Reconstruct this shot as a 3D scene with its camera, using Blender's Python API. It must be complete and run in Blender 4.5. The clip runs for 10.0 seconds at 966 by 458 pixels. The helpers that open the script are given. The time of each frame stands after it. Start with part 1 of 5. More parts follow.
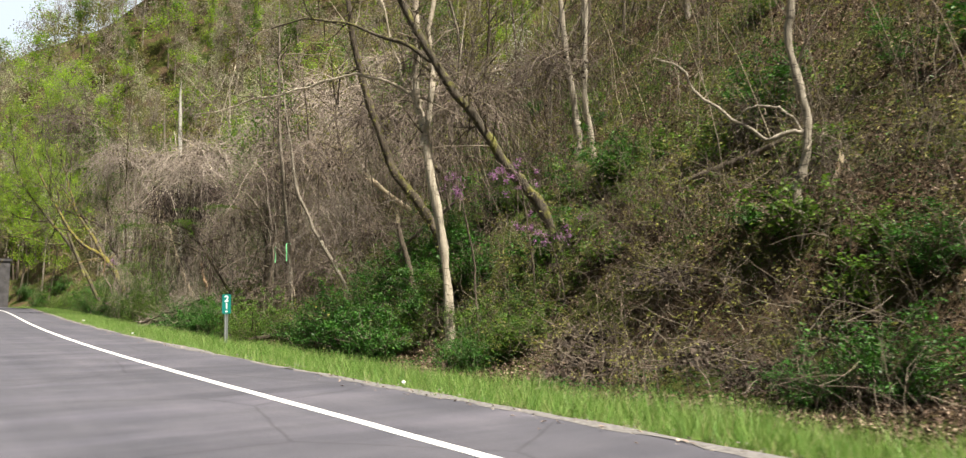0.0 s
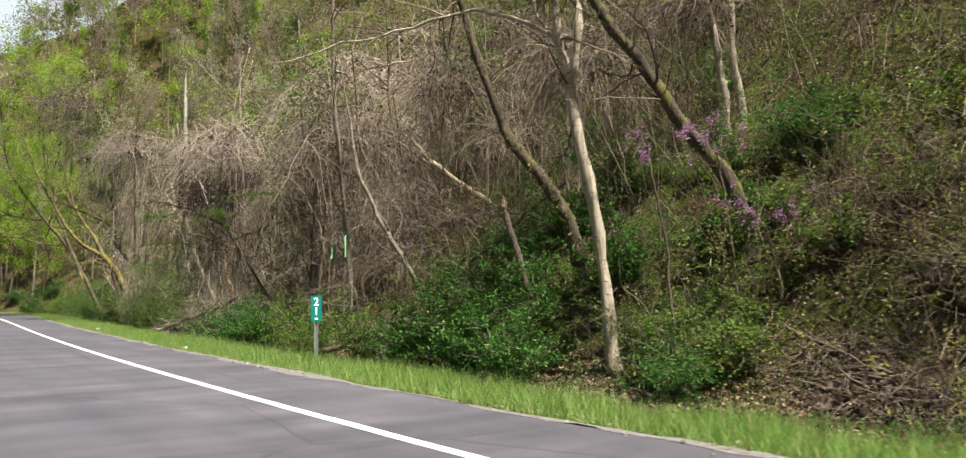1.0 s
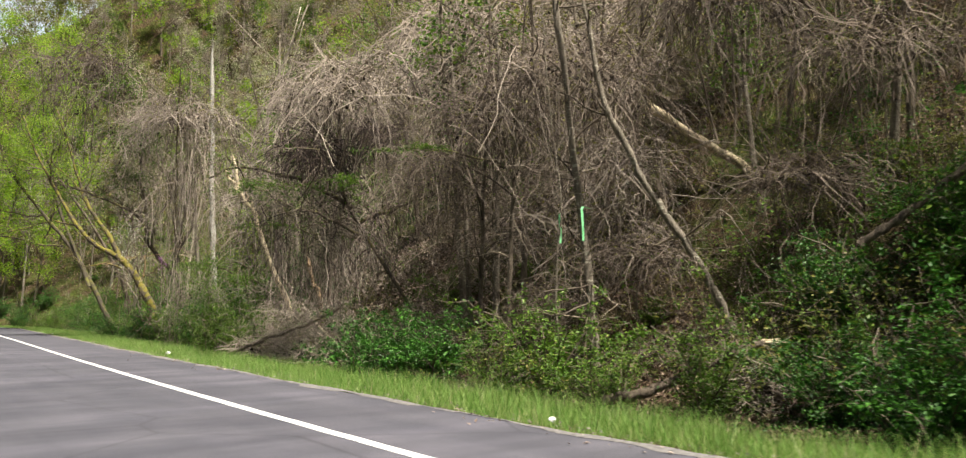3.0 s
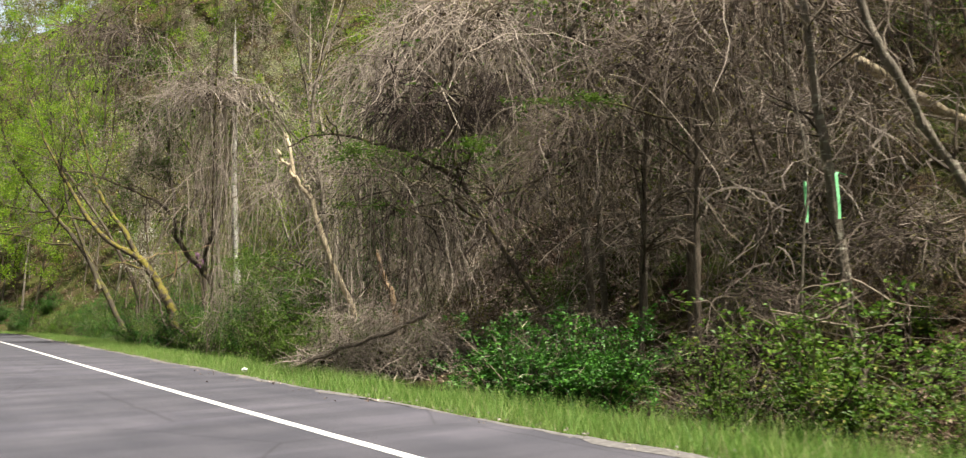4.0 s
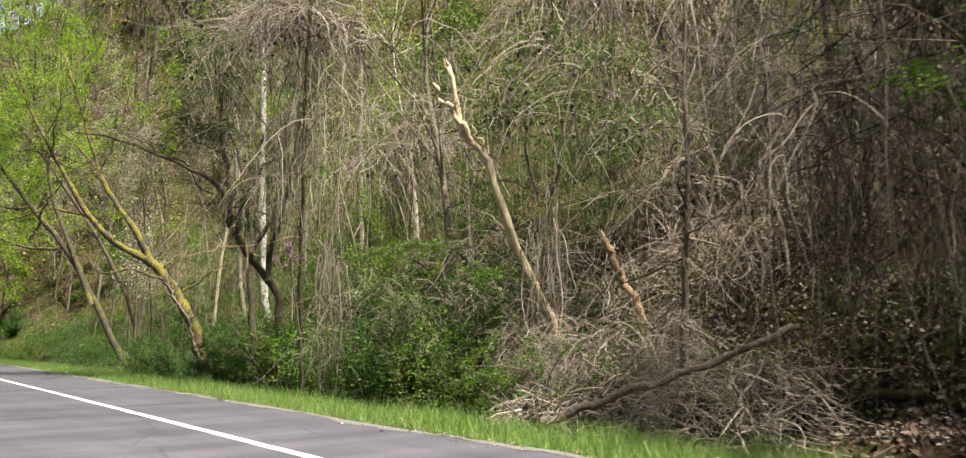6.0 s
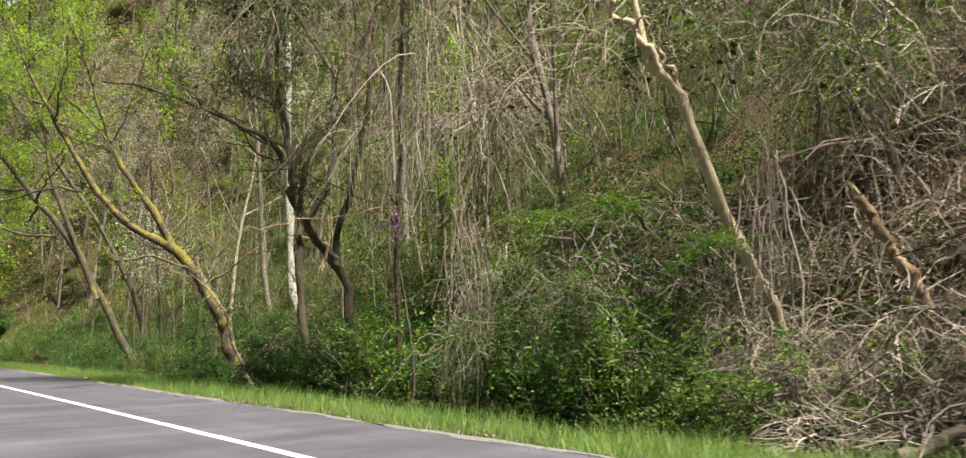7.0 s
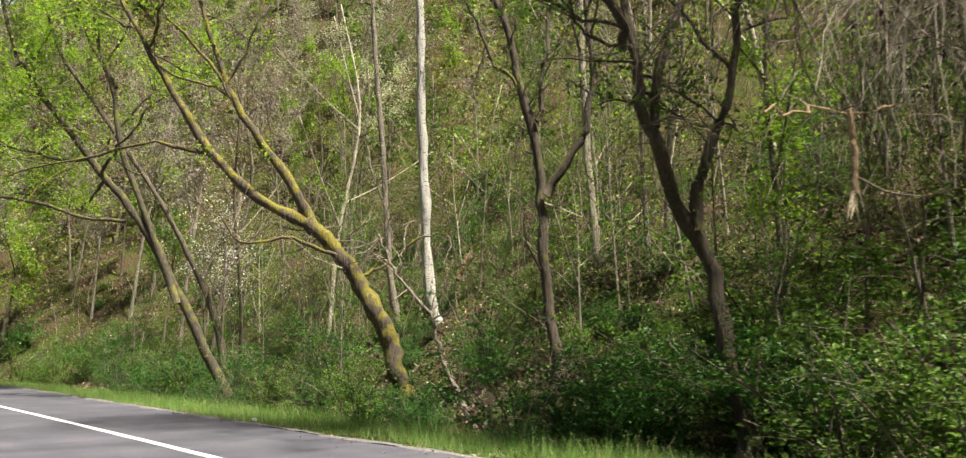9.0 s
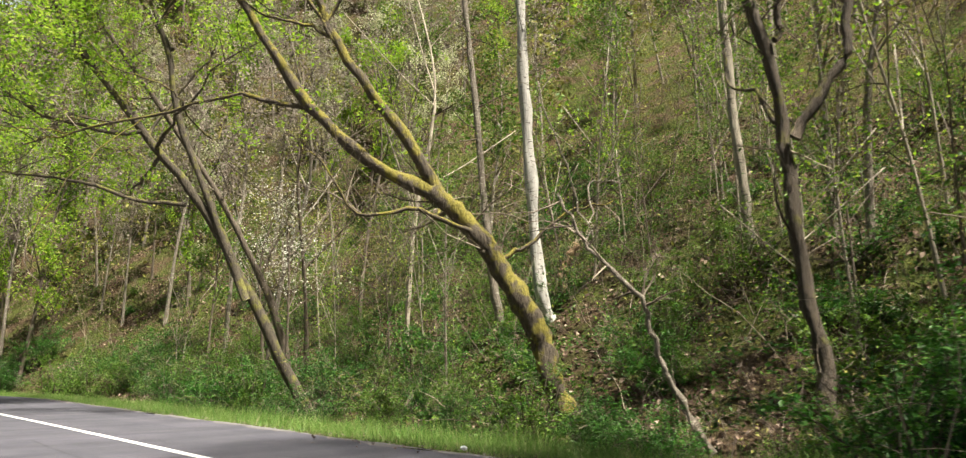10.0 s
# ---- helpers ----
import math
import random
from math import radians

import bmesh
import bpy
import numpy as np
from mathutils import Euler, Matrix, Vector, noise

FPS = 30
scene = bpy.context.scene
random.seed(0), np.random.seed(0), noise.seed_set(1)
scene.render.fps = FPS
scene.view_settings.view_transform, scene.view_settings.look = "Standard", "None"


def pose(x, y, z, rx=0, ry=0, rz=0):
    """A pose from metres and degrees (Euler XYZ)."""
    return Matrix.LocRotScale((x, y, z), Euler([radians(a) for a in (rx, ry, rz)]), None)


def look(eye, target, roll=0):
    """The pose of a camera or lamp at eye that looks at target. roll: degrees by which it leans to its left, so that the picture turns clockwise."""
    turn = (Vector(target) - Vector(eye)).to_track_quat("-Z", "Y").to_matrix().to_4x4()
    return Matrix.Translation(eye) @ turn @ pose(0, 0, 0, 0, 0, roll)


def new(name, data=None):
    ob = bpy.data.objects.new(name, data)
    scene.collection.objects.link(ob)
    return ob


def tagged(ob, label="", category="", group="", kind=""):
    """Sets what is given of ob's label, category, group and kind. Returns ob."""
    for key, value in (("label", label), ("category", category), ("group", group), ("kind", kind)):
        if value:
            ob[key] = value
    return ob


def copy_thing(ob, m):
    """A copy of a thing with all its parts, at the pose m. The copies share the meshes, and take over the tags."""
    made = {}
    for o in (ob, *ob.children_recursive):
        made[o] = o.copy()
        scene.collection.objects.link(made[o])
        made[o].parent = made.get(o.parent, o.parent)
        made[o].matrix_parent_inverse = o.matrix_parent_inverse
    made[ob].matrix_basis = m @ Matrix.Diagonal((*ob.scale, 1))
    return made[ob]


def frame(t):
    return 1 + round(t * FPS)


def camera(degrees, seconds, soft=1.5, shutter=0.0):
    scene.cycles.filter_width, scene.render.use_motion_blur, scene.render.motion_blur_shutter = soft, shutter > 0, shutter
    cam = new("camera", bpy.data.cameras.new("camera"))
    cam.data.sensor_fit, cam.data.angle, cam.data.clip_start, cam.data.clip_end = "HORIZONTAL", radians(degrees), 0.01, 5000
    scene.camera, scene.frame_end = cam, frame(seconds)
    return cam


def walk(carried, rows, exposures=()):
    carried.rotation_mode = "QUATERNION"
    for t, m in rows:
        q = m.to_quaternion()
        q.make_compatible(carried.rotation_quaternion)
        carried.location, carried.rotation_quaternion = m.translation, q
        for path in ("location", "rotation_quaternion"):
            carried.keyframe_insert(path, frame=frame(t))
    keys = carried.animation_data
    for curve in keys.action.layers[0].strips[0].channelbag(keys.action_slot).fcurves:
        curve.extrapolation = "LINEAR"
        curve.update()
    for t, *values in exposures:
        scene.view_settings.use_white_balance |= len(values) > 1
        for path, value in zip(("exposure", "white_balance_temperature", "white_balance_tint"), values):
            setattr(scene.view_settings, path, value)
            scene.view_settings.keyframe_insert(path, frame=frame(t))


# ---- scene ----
cam = camera(64.1, 10.0, soft=1.3, shutter=0.14)
PATH = [
    (0, (0.0, 0.0, 1.159), (1.182, 1.603, 1.344), 0.2),
    (0.5, (-0.021, 3.623, 1.167), (1.171, 5.218, 1.354), 0.1),
    (1, (-0.034, 7.23, 1.156), (1.173, 8.814, 1.346), -0.2),
    (1.5, (0.012, 10.852, 1.15), (1.237, 12.421, 1.344), -0.2),
    (2, (0.054, 14.441, 1.157), (1.286, 16.004, 1.356), -0.1),
    (2.5, (0.109, 17.984, 1.164), (1.346, 19.541, 1.373), -0.2),
    (4, (0.342, 28.203, 1.168), (1.59, 29.748, 1.401), -0.2),
    (4.5, (0.472, 31.575, 1.171), (1.725, 33.114, 1.415), 0.1),
    (5, (0.625, 34.933, 1.14), (1.887, 36.462, 1.399), 0.2),
    (5.5, (0.765, 38.316, 1.104), (2.054, 39.817, 1.396), 0.2),
    (7, (1.271, 48.37, 1.115), (2.626, 49.811, 1.406), -0.4),
    (7.5, (1.433, 51.699, 1.125), (2.793, 53.134, 1.426), -0.3),
    (8, (1.6, 55.064, 1.131), (2.956, 56.501, 1.446), -0.1),
    (8.5, (1.768, 58.441, 1.119), (3.117, 59.88, 1.449), 0.1),
    (9, (1.953, 61.823, 1.17), (3.305, 63.257, 1.511), -0.0),
    (9.5, (2.196, 65.173, 1.146), (3.543, 66.608, 1.503), 0.0),
    (10, (2.456, 68.441, 1.059), (3.789, 69.887, 1.422), -0.4),
]
walk(cam, [(t, look(eye, target, roll)) for t, eye, target, roll in PATH],
     [(0, 0.66), (2.5, 0.58), (4.5, 0.58), (5.5, 0.8), (7, 0.78), (8.5, 0.76), (9.2, 0.86), (10, 0.9)])

# ---- light ----
SUN_FROM = Vector((0.1, -1.0, 0.0)).normalized()
SUN_UP = radians(64)
world = bpy.data.worlds.new("sky")
scene.world = world
world.use_nodes = True
wn = world.node_tree.nodes
sky = wn.new("ShaderNodeTexSky")
sky.sky_type = "NISHITA"
sky.sun_disc = False
sky.sun_elevation = SUN_UP
sky.sun_rotation = math.atan2(SUN_FROM.x, SUN_FROM.y)
sky.air_density, sky.dust_density = 1.0, 4.0
world.node_tree.links.new(sky.outputs[0], wn["Background"].inputs[0])
wn["Background"].inputs[1].default_value = 0.03
sun = new("sun", bpy.data.lights.new("sun", "SUN"))
sun.data.energy, sun.data.angle, sun.data.color = 8.0, radians(3.0), (1.0, 0.93, 0.80)
sun.matrix_world = look(SUN_FROM * 100 * math.cos(SUN_UP) + Vector((0, 0, 100 * math.sin(SUN_UP))), (0, 0, 0))

# ---- materials ----
rng = np.random.default_rng(11)


def material(name):
    m = bpy.data.materials.new(name)
    m.use_nodes = True
    t = m.node_tree
    return m, t, t.nodes["Principled BSDF"], t.links.new


def ramp_node(t, stops):
    r = t.nodes.new("ShaderNodeValToRGB")
    el = r.color_ramp.elements
    while len(el) < len(stops):
        el.new(0.5)
    for e, (p, c) in zip(el, stops):
        e.position, e.color = p, (*c, 1)
    return r


def noise_node(t, link, scale, detail=4.0, stretch=(1, 1, 1), rough=0.55, coord="Object"):
    tc = t.nodes.new("ShaderNodeTexCoord")
    mp = t.nodes.new("ShaderNodeMapping")
    mp.inputs["Scale"].default_value = stretch
    n = t.nodes.new("ShaderNodeTexNoise")
    n.inputs["Scale"].default_value, n.inputs["Detail"].default_value, n.inputs["Roughness"].default_value = scale, detail, rough
    link(tc.outputs[coord], mp.inputs["Vector"])
    link(mp.outputs[0], n.inputs["Vector"])
    return n


def mix_node(t, link, fac, a, b, mode="MIX"):
    n = t.nodes.new("ShaderNodeMix")
    n.data_type, n.blend_type = "RGBA", mode
    for sock, v in ((n.inputs["Factor"], fac), (n.inputs["A"], a), (n.inputs["B"], b)):
        if isinstance(v, (int, float)):
            sock.default_value = v
        elif isinstance(v, tuple):
            sock.default_value = (*v, 1)
        else:
            link(v, sock)
    return n.outputs["Result"]


def bump_on(t, link, bsdf, height, strength, dist):
    b = t.nodes.new("ShaderNodeBump")
    b.inputs["Strength"].default_value, b.inputs["Distance"].default_value = strength, dist
    link(height, b.inputs["Height"])
    link(b.outputs[0], bsdf.inputs["Normal"])


def bark(name, dark, light, moss=None, moss_amount=0.5, scale=9.0, flecks=None):
    m, t, bsdf, link = material(name)
    n = noise_node(t, link, scale, 6, (1.6, 1.6, 0.35), 0.65)
    col = ramp_node(t, ((0.4, dark), (0.6, light)))
    link(n.outputs["Fac"], col.inputs[0])
    out = col.outputs[0]
    big = noise_node(t, link, 1.3, 3)
    out = mix_node(t, link, 0.5, out, mix_node(t, link, big.outputs["Fac"], dark, light))
    if flecks:
        f = noise_node(t, link, 5.0, 3, (1, 1, 3.5), 0.5)
        fr = ramp_node(t, ((0.6, (0, 0, 0)), (0.66, (1, 1, 1))))
        link(f.outputs["Fac"], fr.inputs[0])
        out = mix_node(t, link, fr.outputs[0], out, flecks)
    if moss:
        g = t.nodes.new("ShaderNodeNewGeometry")
        sep = t.nodes.new("ShaderNodeSeparateXYZ")
        link(g.outputs["Normal"], sep.inputs[0])
        mn = noise_node(t, link, 2.6, 5)
        ad = t.nodes.new("ShaderNodeMath")
        ad.operation = "MULTIPLY_ADD"
        link(sep.outputs["Z"], ad.inputs[0])
        ad.inputs[1].default_value = 0.15
        link(mn.outputs["Fac"], ad.inputs[2])
        mr = ramp_node(t, ((0.62 - 0.22 * moss_amount, (0, 0, 0)), (0.74 - 0.22 * moss_amount, (1, 1, 1))))
        link(ad.outputs[0], mr.inputs[0])
        mc = noise_node(t, link, 14, 4)
        mcol = ramp_node(t, ((0.3, tuple(c * 0.5 for c in moss)), (0.7, moss)))
        link(mc.outputs["Fac"], mcol.inputs[0])
        out = mix_node(t, link, mr.outputs[0], out, mcol.outputs[0])
    link(out, bsdf.inputs["Base Color"])
    bsdf.inputs["Roughness"].default_value = 0.9
    bump_on(t, link, bsdf, n.outputs["Fac"], 1.0, 0.09)
    return m


def island_material(name, stops, rough=0.6, translucent=0.0, patch=0.0):
    """Colours picked piece by piece; translucent: the share of light that passes through, for leaves."""
    m, t, bsdf, link = material(name)
    g = t.nodes.new("ShaderNodeNewGeometry")
    r = ramp_node(t, stops)
    link(g.outputs["Random Per Island"], r.inputs[0])
    out = r.outputs[0]
    if patch:
        oi = t.nodes.new("ShaderNodeObjectInfo")
        hs = t.nodes.new("ShaderNodeHueSaturation")
        mr = t.nodes.new("ShaderNodeMapRange")
        mr.inputs["To Min"].default_value, mr.inputs["To Max"].default_value = 1 - patch, 1 + patch
        link(oi.outputs["Random"], mr.inputs["Value"])
        link(mr.outputs[0], hs.inputs["Value"])
        link(out, hs.inputs["Color"])
        out = hs.outputs[0]
    link(out, bsdf.inputs["Base Color"])
    bsdf.inputs["Roughness"].default_value = rough
    bsdf.inputs["Specular IOR Level"].default_value = 0.35
    if translucent:
        tr = t.nodes.new("ShaderNodeBsdfTranslucent")
        link(out, tr.inputs["Color"])
        mx = t.nodes.new("ShaderNodeMixShader")
        mx.inputs[0].default_value = translucent
        link(bsdf.outputs[0], mx.inputs[1])
        link(tr.outputs[0], mx.inputs[2])
        link(mx.outputs[0], t.nodes["Material Output"].inputs["Surface"])
    return m


def plain(name, color, rough=0.6, metal=0.0, vary=0.15, scale=20.0):
    m, t, bsdf, link = material(name)
    n = noise_node(t, link, scale, 4)
    r = ramp_node(t, ((0.3, tuple(c * (1 - vary) for c in color)), (0.7, tuple(min(1, c * (1 + vary)) for c in color))))
    link(n.outputs["Fac"], r.inputs[0])
    link(r.outputs[0], bsdf.inputs["Base Color"])
    bsdf.inputs["Roughness"].default_value, bsdf.inputs["Metallic"].default_value = rough, metal
    return m


BARK_PALE = bark("pale_bark", (0.23, 0.19, 0.14), (0.60, 0.53, 0.42), scale=5, flecks=(0.20, 0.17, 0.13))
BARK_TAN = bark("tan_grey_bark", (0.19, 0.16, 0.12), (0.44, 0.39, 0.31), scale=5, flecks=(0.12, 0.10, 0.08))
BARK_GREY = bark("grey_bark", (0.085, 0.07, 0.052), (0.30, 0.255, 0.20), flecks=(0.40, 0.38, 0.30))
BARK_BROWN = bark("brown_bark", (0.055, 0.042, 0.03), (0.19, 0.15, 0.11))
BARK_DARK_MOSS = bark("dark_mossy_bark", (0.033, 0.026, 0.018), (0.125, 0.096, 0.067), (0.15, 0.14, 0.032), 0.3)
BARK_MOSS = bark("mossy_bark", (0.035, 0.027, 0.018), (0.135, 0.107, 0.073), (0.24, 0.205, 0.03), 0.7)
BARK_LICHEN = bark("lichen_spotted_bark", (0.03, 0.024, 0.016), (0.12, 0.098, 0.068), (0.17, 0.16, 0.035), 0.4)
BARK_BIRCH = bark("white_bark", (0.30, 0.285, 0.26), (0.56, 0.535, 0.49), scale=4, flecks=(0.10, 0.085, 0.07))
WOOD_BARE = bark("bare_wood", (0.38, 0.30, 0.19), (0.74, 0.63, 0.44), scale=7)
WOOD_GREY = bark("weathered_wood", (0.09, 0.07, 0.055), (0.27, 0.225, 0.175), scale=7)
WOOD_ROT = bark("rotten_wood", (0.16, 0.10, 0.055), (0.46, 0.32, 0.19), scale=8)
TWIG = island_material("twigs", ((0.0, (0.03, 0.023, 0.017)), (0.55, (0.12, 0.094, 0.07)), (0.9, (0.26, 0.215, 0.165)), (1.0, (0.42, 0.355, 0.27))), 0.85)
VINE = island_material("bare_vines", ((0.0, (0.11, 0.088, 0.074)), (0.45, (0.30, 0.25, 0.212)), (0.85, (0.39, 0.33, 0.275)), (1.0, (0.52, 0.45, 0.375))), 0.8, 0, 0.2)
VINE_BROWN = island_material("brown_vines", ((0.0, (0.05, 0.038, 0.03)), (0.5, (0.13, 0.10, 0.08)), (0.9, (0.23, 0.185, 0.15)), (1.0, (0.38, 0.32, 0.26))), 0.85, 0, 0.2)
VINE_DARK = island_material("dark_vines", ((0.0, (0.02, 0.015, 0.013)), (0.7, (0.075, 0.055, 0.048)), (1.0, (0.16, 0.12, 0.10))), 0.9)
LEAF_DEEP = island_material("deep_green_leaves", ((0.0, (0.014, 0.06, 0.006)), (0.6, (0.042, 0.145, 0.014)), (1.0, (0.10, 0.26, 0.032))), 0.5, 0.25, 0.2)
LEAF_MID = island_material("fresh_green_leaves", ((0.0, (0.036, 0.09, 0.008)), (0.5, (0.088, 0.18, 0.018)), (1.0, (0.19, 0.29, 0.042))), 0.5, 0.35, 0.2)
LEAF_LIME = island_material("yellow_green_leaves", ((0.0, (0.12, 0.25, 0.012)), (0.6, (0.26, 0.43, 0.03)), (1.0, (0.43, 0.53, 0.07))), 0.5, 0.55, 0.12)
LEAF_OLIVE = island_material("olive_buds", ((0.0, (0.10, 0.10, 0.02)), (0.6, (0.21, 0.21, 0.045)), (1.0, (0.34, 0.33, 0.10))), 0.6, 0.35, 0.2)
BUDS = island_material("greyish_tan_buds", ((0.0, (0.15, 0.125, 0.10)), (0.6, (0.29, 0.25, 0.20)), (1.0, (0.48, 0.43, 0.36))), 0.7, 0.45, 0.15)
LEAF_PALE = island_material("pale_spring_leaves", ((0.0, (0.28, 0.31, 0.15)), (0.6, (0.48, 0.50, 0.30)), (1.0, (0.68, 0.68, 0.50))), 0.6, 0.5, 0.12)
# near-black leaves that stand for the shade inside mounds and heaps
SHADE_LEAF = island_material("inner_shade_leaves", ((0.0, (0.02, 0.015, 0.011)), (0.7, (0.06, 0.045, 0.034)), (1.0, (0.15, 0.115, 0.09))), 0.9, 0.1)
BLOSSOM_WHITE = island_material("white_blossom", ((0.0, (0.55, 0.55, 0.42)), (1.0, (0.82, 0.82, 0.76))), 0.6, 0.3)
BLOSSOM_PINK = island_material("purple_pink_blossom", ((0.0, (0.26, 0.10, 0.26)), (1.0, (0.52, 0.27, 0.50))), 0.6, 0.3)
LITTER = island_material("dead_leaves", ((0.0, (0.045, 0.027, 0.017)), (0.4, (0.095, 0.06, 0.04)), (0.75, (0.19, 0.13, 0.092)), (1.0, (0.42, 0.32, 0.245))), 0.85)
LITTER_PALE = island_material("dry_sunlit_tan_leaves", ((0.0, (0.12, 0.085, 0.065)), (0.5, (0.28, 0.215, 0.175)), (1.0, (0.50, 0.42, 0.36))), 0.85)
GRASS = island_material("roadside_grass_blades", ((0.0, (0.08, 0.19, 0.025)), (0.5, (0.19, 0.35, 0.07)), (0.93, (0.36, 0.47, 0.14)), (0.96, (0.46, 0.42, 0.21)), (1.0, (0.52, 0.47, 0.28))), 0.55, 0.4)
GRAVEL = island_material("pebbles", ((0.0, (0.12, 0.10, 0.085)), (1.0, (0.42, 0.38, 0.33))), 0.9)
SIGN_GREEN = plain("green_sheeting", (0.0, 0.19, 0.165), 0.4, 0, 0.08)
SIGN_WHITE = plain("white_sheeting", (0.9, 0.92, 0.9), 0.4, 0, 0.03)
STEEL = plain("galvanised_steel", (0.40, 0.42, 0.44), 0.45, 0.75, 0.15)
TAPE = plain("green_flagging_tape", (0.32, 0.95, 0.42), 0.5, 0, 0.1)
PLASTIC = plain("white_plastic", (0.78, 0.80, 0.78), 0.5, 0, 0.06)
# blotchy concrete, its base colour darkened for the shadow at the bend
CONCRETE = plain("stained_shadowed_concrete", (0.065, 0.062, 0.066), 0.9, 0, 0.4, 1.5)


def asphalt():
    m, t, bsdf, link = material("worn_shade_banded_asphalt")
    fine = noise_node(t, link, 160, 2)
    mid = noise_node(t, link, 0.9, 5)
    streak = noise_node(t, link, 1.0, 4, (1.6, 0.10, 1))
    c = ramp_node(t, ((0.3, (0.056, 0.056, 0.070)), (0.7, (0.105, 0.104, 0.127))))
    link(fine.outputs["Fac"], c.inputs[0])
    s = ramp_node(t, ((0.35, (0.88, 0.88, 0.89)), (0.65, (1.08, 1.07, 1.07))))
    link(streak.outputs["Fac"], s.inputs[0])
    p = ramp_node(t, ((0.35, (0.82, 0.82, 0.84)), (0.65, (1.1, 1.08, 1.06))))
    link(mid.outputs["Fac"], p.inputs[0])
    out = mix_node(t, link, 1.0, c.outputs[0], s.outputs[0], "MULTIPLY")
    out = mix_node(t, link, 1.0, out, p.outputs[0], "MULTIPLY")
    # bands across the road: soft tree shade put into the asphalt's colour
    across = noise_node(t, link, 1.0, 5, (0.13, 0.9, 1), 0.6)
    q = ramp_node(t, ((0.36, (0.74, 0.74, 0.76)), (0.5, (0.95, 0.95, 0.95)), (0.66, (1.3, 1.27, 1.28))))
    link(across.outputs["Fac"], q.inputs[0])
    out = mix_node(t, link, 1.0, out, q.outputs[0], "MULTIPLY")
    # hairline cracks
    tc = t.nodes.new("ShaderNodeTexCoord")
    v = t.nodes.new("ShaderNodeTexVoronoi")
    v.feature = "DISTANCE_TO_EDGE"
    v.inputs["Scale"].default_value = 0.28
    wob = mix_node(t, link, 0.12, tc.outputs["Object"], mid.outputs["Color"], "ADD")
    link(wob, v.inputs["Vector"])
    cr = ramp_node(t, ((0.002, (0.45, 0.45, 0.45)), (0.006, (1, 1, 1))))
    link(v.outputs["Distance"], cr.inputs[0])
    out = mix_node(t, link, 0.6, out, mix_node(t, link, 1.0, out, cr.outputs[0], "MULTIPLY"))
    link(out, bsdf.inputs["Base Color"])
    bsdf.inputs["Roughness"].default_value = 0.75
    bump_on(t, link, bsdf, fine.outputs["Fac"], 0.35, 0.006)
    return m


def soil():
    m, t, bsdf, link = material("leafy_soil")
    a = noise_node(t, link, 7, 8, rough=0.75)
    c = ramp_node(t, ((0.32, (0.014, 0.010, 0.006)), (0.48, (0.075, 0.052, 0.030)), (0.62, (0.15, 0.105, 0.065)), (0.75, (0.25, 0.18, 0.12))))
    link(a.outputs["Fac"], c.inputs[0])
    b = noise_node(t, link, 0.35, 7, rough=0.7)
    g = ramp_node(t, ((0.44, (0, 0, 0)), (0.54, (1, 1, 1))))
    link(b.outputs["Fac"], g.inputs[0])
    d = noise_node(t, link, 5, 7, rough=0.75)
    moss = ramp_node(t, ((0.35, (0.015, 0.022, 0.004)), (0.5, (0.06, 0.085, 0.014)), (0.7, (0.14, 0.17, 0.035))))
    link(d.outputs["Fac"], moss.inputs[0])
    half = t.nodes.new("ShaderNodeMath")
    half.operation = "MULTIPLY"
    half.inputs[1].default_value = 0.8
    link(g.outputs[0], half.inputs[0])
    link(mix_node(t, link, half.outputs[0], c.outputs[0], moss.outputs[0]), bsdf.inputs["Base Color"])
    bsdf.inputs["Roughness"].default_value = 0.95
    bsdf.inputs["Specular IOR Level"].default_value = 0.1
    bump_on(t, link, bsdf, a.outputs["Fac"], 1.0, 0.2)
    return m


def line_paint():
    m, t, bsdf, link = material("white_road_paint")
    n = noise_node(t, link, 30, 5, rough=0.7)
    r = ramp_node(t, ((0.28, (0.42, 0.41, 0.41)), (0.42, (0.78, 0.78, 0.76))))
    link(n.outputs["Fac"], r.inputs[0])
    link(r.outputs[0], bsdf.inputs["Base Color"])
    bsdf.inputs["Roughness"].default_value = 0.6
    return m


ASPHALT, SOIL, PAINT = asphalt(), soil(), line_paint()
DIRT = plain("pale_dirt", (0.15, 0.142, 0.138), 0.95, 0, 0.35, 14)

# ---- mesh helpers ----


def mesh_of(name, verts, faces, mat, smooth=False):
    me = bpy.data.meshes.new(name)
    me.from_pydata(np.asarray(verts, float).reshape(-1, 3), [], np.asarray(faces, int).reshape(len(faces), -1))
    if smooth:
        me.polygons.foreach_set("use_smooth", np.ones(len(me.polygons), bool))
    me.materials.append(mat)
    me.update()
    return me


MASSES = ("stick_mass", "twig_mass", "crown", "foliage", "stem_mass", "strand_mass", "torn_wood", "dead_foliage", "ivy")


def thing(name, base, label, category, group="", kind=""):
    ob = new(name)
    ob.empty_display_size = 0.2
    ob.location = base
    return tagged(ob, label, category, group, kind)


def part(name, shape, mat, parent, label="", smooth=False):
    """shape: vertices in the parent's own space, and quads."""
    ob = new(name, mesh_of(name, *shape, mat, smooth))
    ob.parent = parent
    return tagged(ob, label, kind="stuff" if name in MASSES else "")


